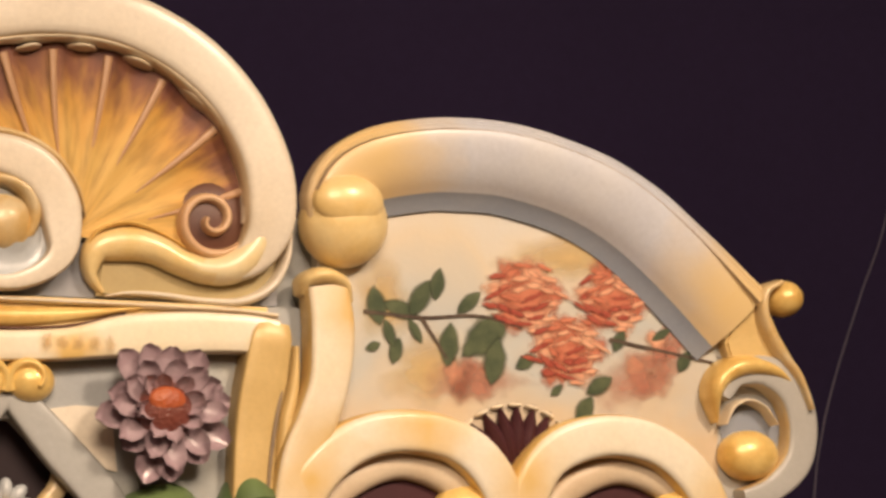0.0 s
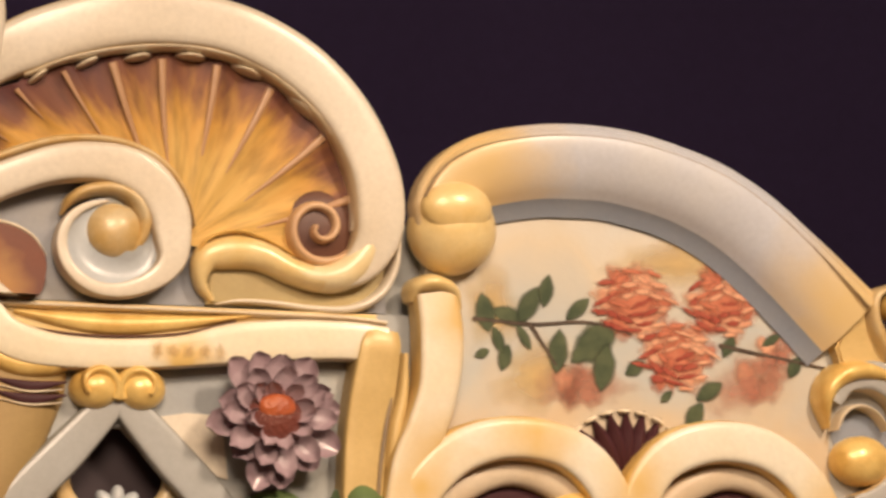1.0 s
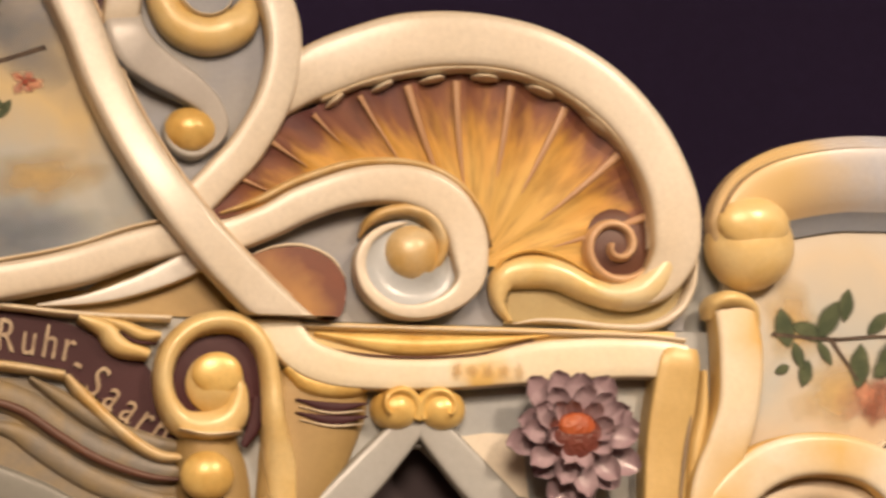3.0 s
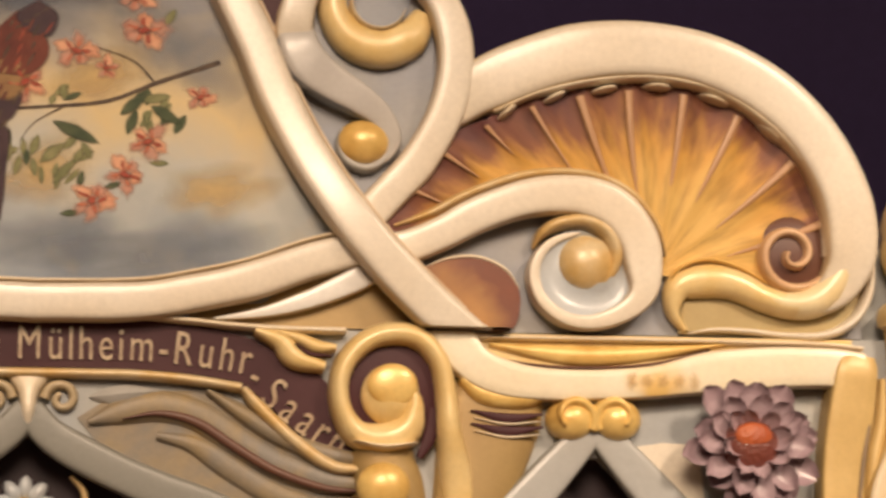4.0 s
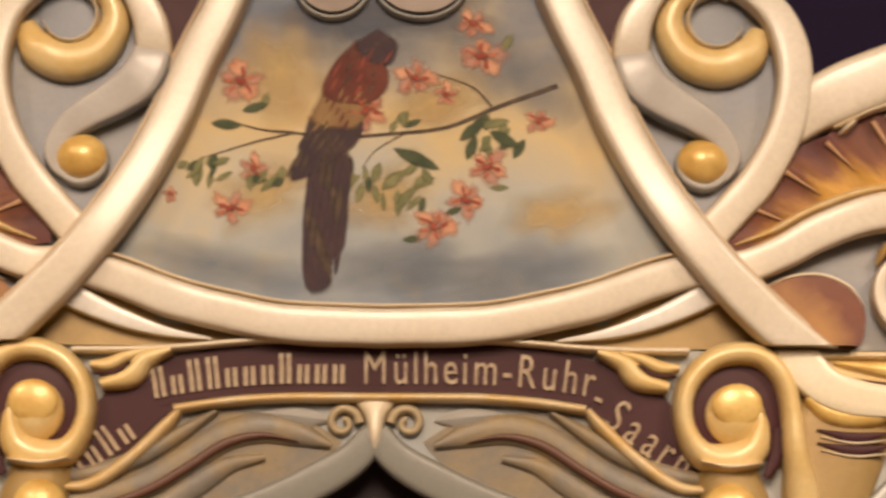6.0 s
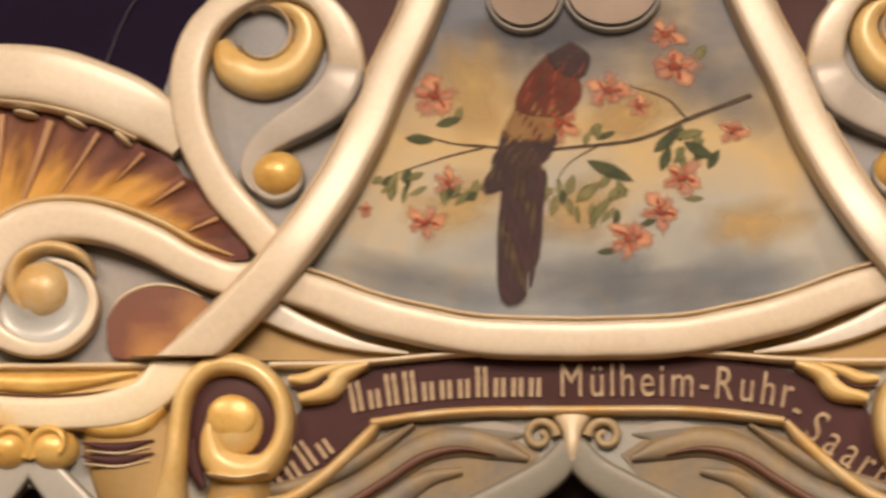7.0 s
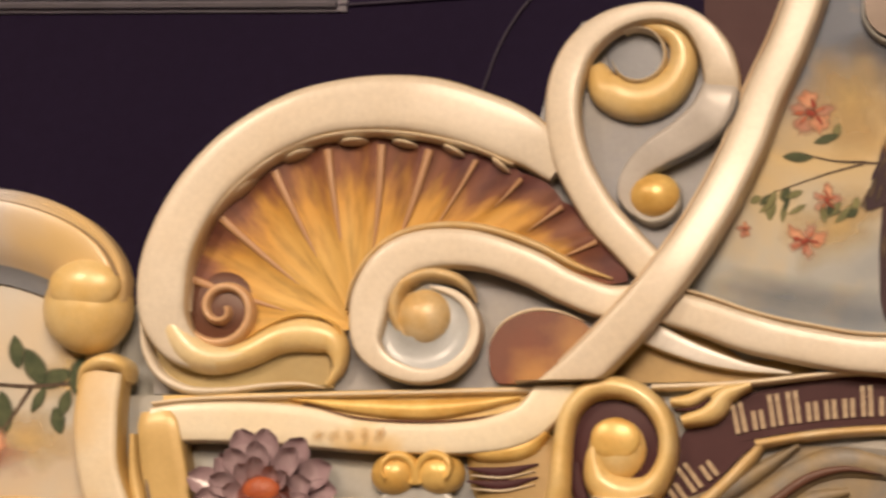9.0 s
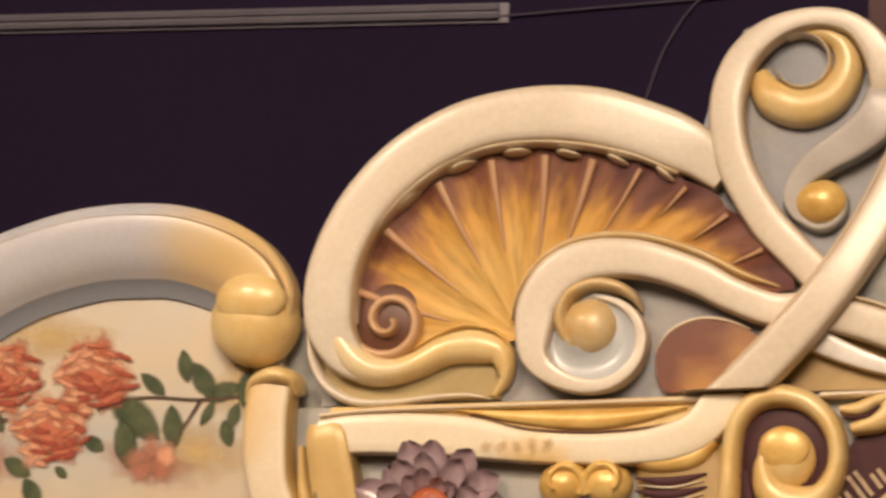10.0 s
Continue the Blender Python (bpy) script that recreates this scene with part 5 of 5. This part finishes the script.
for cu, sides in ((-0.010, (1,)), (0.757, (1, -1))):
    for side in sides:
        for s0 in (1, -1):
            tendril = thing("tendril", "thin dull gold carved tendril in the dark opening", "carved tendril", "tendrils")
            part("stem", sweep("stem", side, [(cu + s0 * x, z) for x, z in ((0.058, -0.118), (0.076, -0.140), (0.074, -0.175), (0.050, -0.21), (0.03, -0.27))], ([0.006, 0.010, 0.012, 0.012, 0.012] if cu < 0 else [0.014, 0.026, 0.028, 0.026, 0.024]), 0.012, [BEIGE], 0.02, ROUND, 24), tendril)

# ---------------------------------------------------------------- wings
for side in (1, -1):
    arm = thing("wing_arch", "grey-white carved arch of the wing with gilt ends", "carved arch", "wing arches")
    # middle line between the outer and inner edge
    line = [(1.262, 0.206), (1.240, 0.236), (1.258, 0.268), (1.297, 0.291), (1.360, 0.306), (1.420, 0.312), (1.510, 0.309), (1.618, 0.282), (1.700, 0.241), (1.780, 0.178), (1.851, 0.112), (1.874, 0.090)]
    if side < 0:
        line = [(u, v + 0.015 * min(1.0, max(0.0, (u - 1.25) / 0.12))) for u, v in line]
    # the arch's inner shadow band is coloured into the cove strip
    part("band", sweep("band", side, line[::-1], [0.150, 0.149, 0.142, 0.138, 0.135, 0.136, 0.135, 0.134, 0.132, 0.124, 0.11, 0.09], [.046, .056, .058, .058, .058, .056, .05], [WINGENAMEL, WINGENAMEL, SHADEGREY], 0.0, COVE, 90, (-9, 9), -0.002), arm)
    part("moulding_line", sweep("moulding_line", side, line[:0:-1], 0.0045, 0.0575, [LINEBROWN], 0.0, ROUND, 80, (-9, 9), -0.049), arm, "thin brown line along the edge")
    knob_part = part("knob", dome("knob", side, 1.246, 0.215, 0.065, 0.065, 0.066, LIPGOLD, 0.0), arm, "large gold knob")
    part("knob_tip", dome("knob_tip", side, 1.249, 0.246, 0.053, 0.038, 0.030, LIPGOLD, -0.041), knob_part, "gold boss on the knob")

    ear = thing("side_scroll", "carved side scroll with gold balls at the wing's end", "carved scroll", "side scrolls")
    part("stem", sweep("stem", side, [(1.952, 0.160), (1.924, 0.142), (1.924, 0.100), (1.948, 0.055), (1.980, 0.015), (2.000, -0.035)], [0.012, 0.022, 0.024, 0.022, 0.018, 0.01], 0.044, [BEIGE, MAROON], -0.004, ROUND, 30), ear)
    part("knob", dome("knob", side, 1.962, 0.136, 0.030, 0.028, 0.044, GOLD, 0.0), ear, "gold knob")
    part("ring", sweep("ring", side, [(1.852, -0.022), (1.872, 0.012), (1.920, 0.022), (1.965, -0.004), (1.984, -0.055), (1.975, -0.115), (1.93, -0.158), (1.88, -0.170)], [0.016, 0.036, 0.050, 0.056, 0.054, 0.050, 0.040, 0.02], 0.036, [WHITEGREY, BEIGE], 0.0, STRAP, 50), ear, "grey-white ring")
    part("ring_cap", sweep("ring_cap", side, [(1.838, -0.060), (1.838, -0.015), (1.858, 0.016), (1.895, 0.030), (1.940, 0.022), (1.968, 0.002)], [0.006, 0.026, 0.036, 0.036, 0.024, 0.006], [.020, .044, .050, .050, .044, .034], [GOLD], 0.0, ROUND, 34), ear, "gilt top of the ring")
    part("hollow", dome("hollow", side, 1.895, -0.066, 0.052, 0.046, 0.006, SHADEGREY, 0.0), ear, "hollow over the ball, its shade painted grey")
    part("inner_rim", sweep("inner_rim", side, [(1.852, -0.062), (1.866, -0.036), (1.892, -0.024), (1.920, -0.034), (1.940, -0.060)], [0.003, 0.007, 0.008, 0.007, 0.003], .034, [IVORY], 0.0, ROUND, 24), ear, "pale inner rim")
    part("foot", plate("foot", side, [(1.842, 0.060), (1.860, 0.105), (1.912, 0.125), (1.935, 0.075), (1.965, 0.030), (1.90, 0.012), (1.855, 0.020)], -0.026, 0.002, YELLOWGOLD, 0.004), ear, "gold foot of the arch")
    part("ball", dome("ball", side, 1.897, -0.107, 0.048, 0.038, 0.044, GOLD, -0.002), ear, "gold ball")
    part("backing", plate("backing", side, [(1.84, -0.20), (1.84, 0.04), (1.93, 0.09), (1.97, 0.0), (1.99, -0.08), (1.95, -0.16)], 0.0005, 0.040, WHITEGREY), ear)

    for pts in (((1.162, -0.26), (1.185, -0.176), (1.251, -0.108), (1.337, -0.086), (1.425, -0.104), (1.482, -0.165), (1.500, -0.26)),
                ((1.515, -0.26), (1.533, -0.165), (1.578, -0.108), (1.661, -0.084), (1.748, -0.102), (1.815, -0.165), (1.84, -0.26))):
        ar = thing("round_arch", "ivory carved round arch with gilt edges over a maroon hollow", "carved arch", "round arches")
        part("band", sweep("band", side, pts, 0.066, [.036, .046, .050, .050, .046, .036], [ARCHENAMEL, GOLD], -0.002, STRAP, 60), ar)
        m0 = 0.5 * (pts[0][0] + pts[-1][0])
        part("hollow", plate("hollow", side, [(m0 - 0.13, -0.26), (m0 - 0.11, -0.17), (m0 - 0.05, -0.115), (m0 + 0.05, -0.115), (m0 + 0.11, -0.17), (m0 + 0.13, -0.26)], -0.002, 0.001, MAROON), ar, "maroon hollow")
        part("boss", dome("boss", side, m0 + 0.10, -0.205, 0.05, 0.045, 0.04, GOLD, -0.002), ar, "gold boss")
        part("inner", sweep("inner", side, [(m0 - 0.122, -0.25), (m0 - 0.100, -0.178), (m0, -0.132), (m0 + 0.100, -0.172), (m0 + 0.122, -0.24)], [0.02, 0.045, 0.048, 0.045, 0.02], 0.022, [TAN, OLDGOLD], -0.002, ROUND, 30), ar, "dull gold inner arch")
    fan = thing("small_fan", "small maroon carved fan between the round arches", "carved fan", "small fans")
    for k in range(7):
        a = 90 + (k - 3) * 14
        r = 0.116
        part("blade", leaf_shape("blade", side, (1.508 + 0.02 * math.cos(radians(a)), -0.155 + 0.02 * math.sin(radians(a))), (1.508 + r * math.cos(radians(a)), -0.155 + r * math.sin(radians(a))), 0.027, 0.020, MAROON, 0.0), fan)
        part("tip", dome("tip", side, 1.508 + (r - 0.004) * math.cos(radians(a)), -0.155 + (r - 0.004) * math.sin(radians(a)), 0.011, 0.004, 0.012, IVORY, 0.0, a - 90, 12, 5), fan, "pale tip")

    # painted roses on the wing
    spray = thing("painted_roses", "salmon roses with dark green leaves painted on the wing", "painting", "painted roses")
    WY = -0.0002
    du, dw = (0.0, 0.0) if side > 0 else (-0.040, 0.022)

    def rose(u, v, r):
        for k in range(6):
            a = radians(60 * k + rnd.uniform(-15, 15))
            part("painted_petal", blot("painted_petal", side, u + 0.52 * r * math.cos(a), v + 0.46 * r * math.sin(a), 0.52 * r, 0.44 * r, WY - 0.0004, (PINK, PINK2)[k % 2], math.degrees(a), 0.3, 16), spray)
        part("painted_petal", blot("painted_petal", side, u, v, 0.6 * r, 0.5 * r, WY - 0.0013, PINK, 0, 0.25, 18), spray)
        for k in range(26):
            b, q = radians(137.5 * k), r * math.sqrt((k + 1) / 27) * 0.92
            lean = -0.5 * math.degrees(math.atan(math.cos(b))) * (1 if math.sin(b) > 0 else -1) + rnd.uniform(-15, 15)
            part("painted_stroke", blot("painted_stroke", side, u + q * math.cos(b), v + 0.88 * q * math.sin(b), rnd.uniform(0.2, 0.34) * r, rnd.uniform(0.06, 0.10) * r, WY - 0.0022, (PINK3, PINK2, PINK3, PINK2, PINK)[k % 5], lean, 0.35, 14), spray)

    for u, v, a, b, m in ((1.365, 0.005, 0.075, 0.050, WARMCLOUD), (1.30, 0.10, 0.05, 0.06, WARMCLOUD), (1.44, -0.01, 0.09, 0.035, PINKFAINT), (1.70, 0.00, 0.08, 0.045, PINKFAINT), (1.60, 0.18, 0.12, 0.04, WARMCLOUD)):
        part("painted_haze", blot("painted_haze", side, u + du, v + dw, a, b, WY - 0.0001, m, 10, 0.25, 30, 0.05), spray)
    for u, v, r in ((1.525, 0.118, 0.066), (1.667, 0.122, 0.062), (1.593, 0.041, 0.064)):
        rose(u + du, v + dw, r)
    for u, v, r in ((1.727, 0.010, 0.045), (1.434, -0.007, 0.042), (1.755, 0.055, 0.035)):
        for k in range(5):
            a = radians(72 * k + 20)
            part("painted_petal", blot("painted_petal", side, u + du + 0.5 * r * math.cos(a), v + dw + 0.4 * r * math.sin(a), 0.6 * r, 0.5 * r, WY - 0.0003, (PINKFAINT, PINKFAINT, PINK2)[k % 3], 72 * k, 0.3, 14), spray)
    for u, v, ln, w, a in ((1.290, 0.094, 0.07, 0.04, 100), (1.328, 0.090, 0.07, 0.034, -20), (1.357, 0.108, 0.075, 0.04, 60), (1.385, 0.130, 0.06, 0.03, 80), (1.320, 0.030, 0.05, 0.028, 75), (1.403, 0.042, 0.08, 0.04, 85),
                           (1.461, 0.058, 0.12, 0.062, 40), (1.475, 0.020, 0.09, 0.045, 80), (1.524, 0.021, 0.045, 0.028, 30), (1.574, -0.019, 0.03, 0.018, 40), (1.643, -0.010, 0.06, 0.034, 30), (1.619, -0.048, 0.06, 0.036, 60),
                           (1.676, 0.058, 0.045, 0.026, 60), (1.746, 0.070, 0.045, 0.018, 30), (1.784, 0.031, 0.045, 0.028, 60), (1.434, 0.105, 0.06, 0.028, 40), (1.31, 0.055, 0.05, 0.024, 110), (1.35, 0.060, 0.05, 0.02, -60), (1.285, 0.035, 0.03, 0.018, 20)):
        painted_leaf(side, u + du, v + dw, ln * 0.9, w * 0.85, a, WY - 0.0004, LEAFP, spray)
    for pts in ([(1.27, 0.085), (1.36, 0.080), (1.45, 0.086), (1.52, 0.07)], [(1.66, 0.06), (1.75, 0.045), (1.84, 0.030)], [(1.36, 0.080), (1.38, 0.05), (1.40, 0.02)]):
        part("painted_twig", stroke("painted_twig", side, [(u + du, v + dw) for u, v in pts], 0.005, 0.003, WY - 0.0003, TWIG), spray)

# ---------------------------------------------------------------- behind the front
rail = thing("ceiling_rail", "grey metal rail fixed high on the dark wall", "rail", at=(-2.2, 2.27, 3.307))
rail.rotation_euler = (0, radians(2.65), 0)
for dz in (0.0, 0.020):
    part("tube", mesh("tube", [(x, y + 0.0, z + dz) for x in (-1.5, 0.78) for y, z in ((0.012 * math.cos(k), 0.009 * math.sin(k)) for k in (0, 1.05, 2.1, 3.14, 4.2, 5.24))],
                      [(k, (k + 1) % 6, 6 + (k + 1) % 6, 6 + k) for k in range(6)] + [tuple(range(6)), tuple(range(6, 12))], STEEL), rail)
part("plate", mesh("plate", [(x, 0.016, z) for x in (-1.5, 0.80) for z in (-0.014, 0.034)] + [(x, 0.03, z) for x in (-1.5, 0.80) for z in (-0.014, 0.034)], [(0, 1, 3, 2), (4, 5, 7, 6), (0, 2, 6, 4), (1, 3, 7, 5), (0, 1, 5, 4), (2, 3, 7, 6)], STEEL, smooth=False), rail)


def cable(label, pts, r):
    data = bpy.data.curves.new("cable", "CURVE")
    data.dimensions, data.bevel_depth, data.bevel_resolution = "3D", r, 2
    line = curve(pts, 24)
    sp = data.splines.new("POLY")
    sp.points.add(len(line) - 1)
    for p, q in zip(sp.points, line):
        p.co = (*q, 1)
    data.materials.append(CABLEM)
    ob = new("cable", data)
    me = bpy.data.meshes.new_from_object(ob.evaluated_get(bpy.context.evaluated_depsgraph_get()))
    bpy.data.objects.remove(ob)
    tagged(new("cable", me), label, "cable")


cable("thin grey cable sagging along the dark wall", [(-1.42, 2.285, 3.272), (-1.2, 2.285, 3.276), (-0.8, 2.285, 3.286), (-0.4, 2.285, 3.32)], 0.003)
cable("thin grey cable hanging down the dark wall", [(-0.93, 2.285, 3.30), (-1.0, 2.285, 3.22), (-1.06, 2.285, 3.10), (-1.10, 2.285, 2.9), (-1.12, 2.285, 2.2), (-1.12, 2.285, 1.0)], 0.003)
cable("thin grey cable hanging down the dark wall", [(3.75, 2.285, 3.6), (3.53, 2.285, 2.72), (3.43, 2.285, 2.45), (3.33, 2.285, 2.17), (3.28, 2.285, 1.9), (3.2, 2.285, 1.0)], 0.0035)
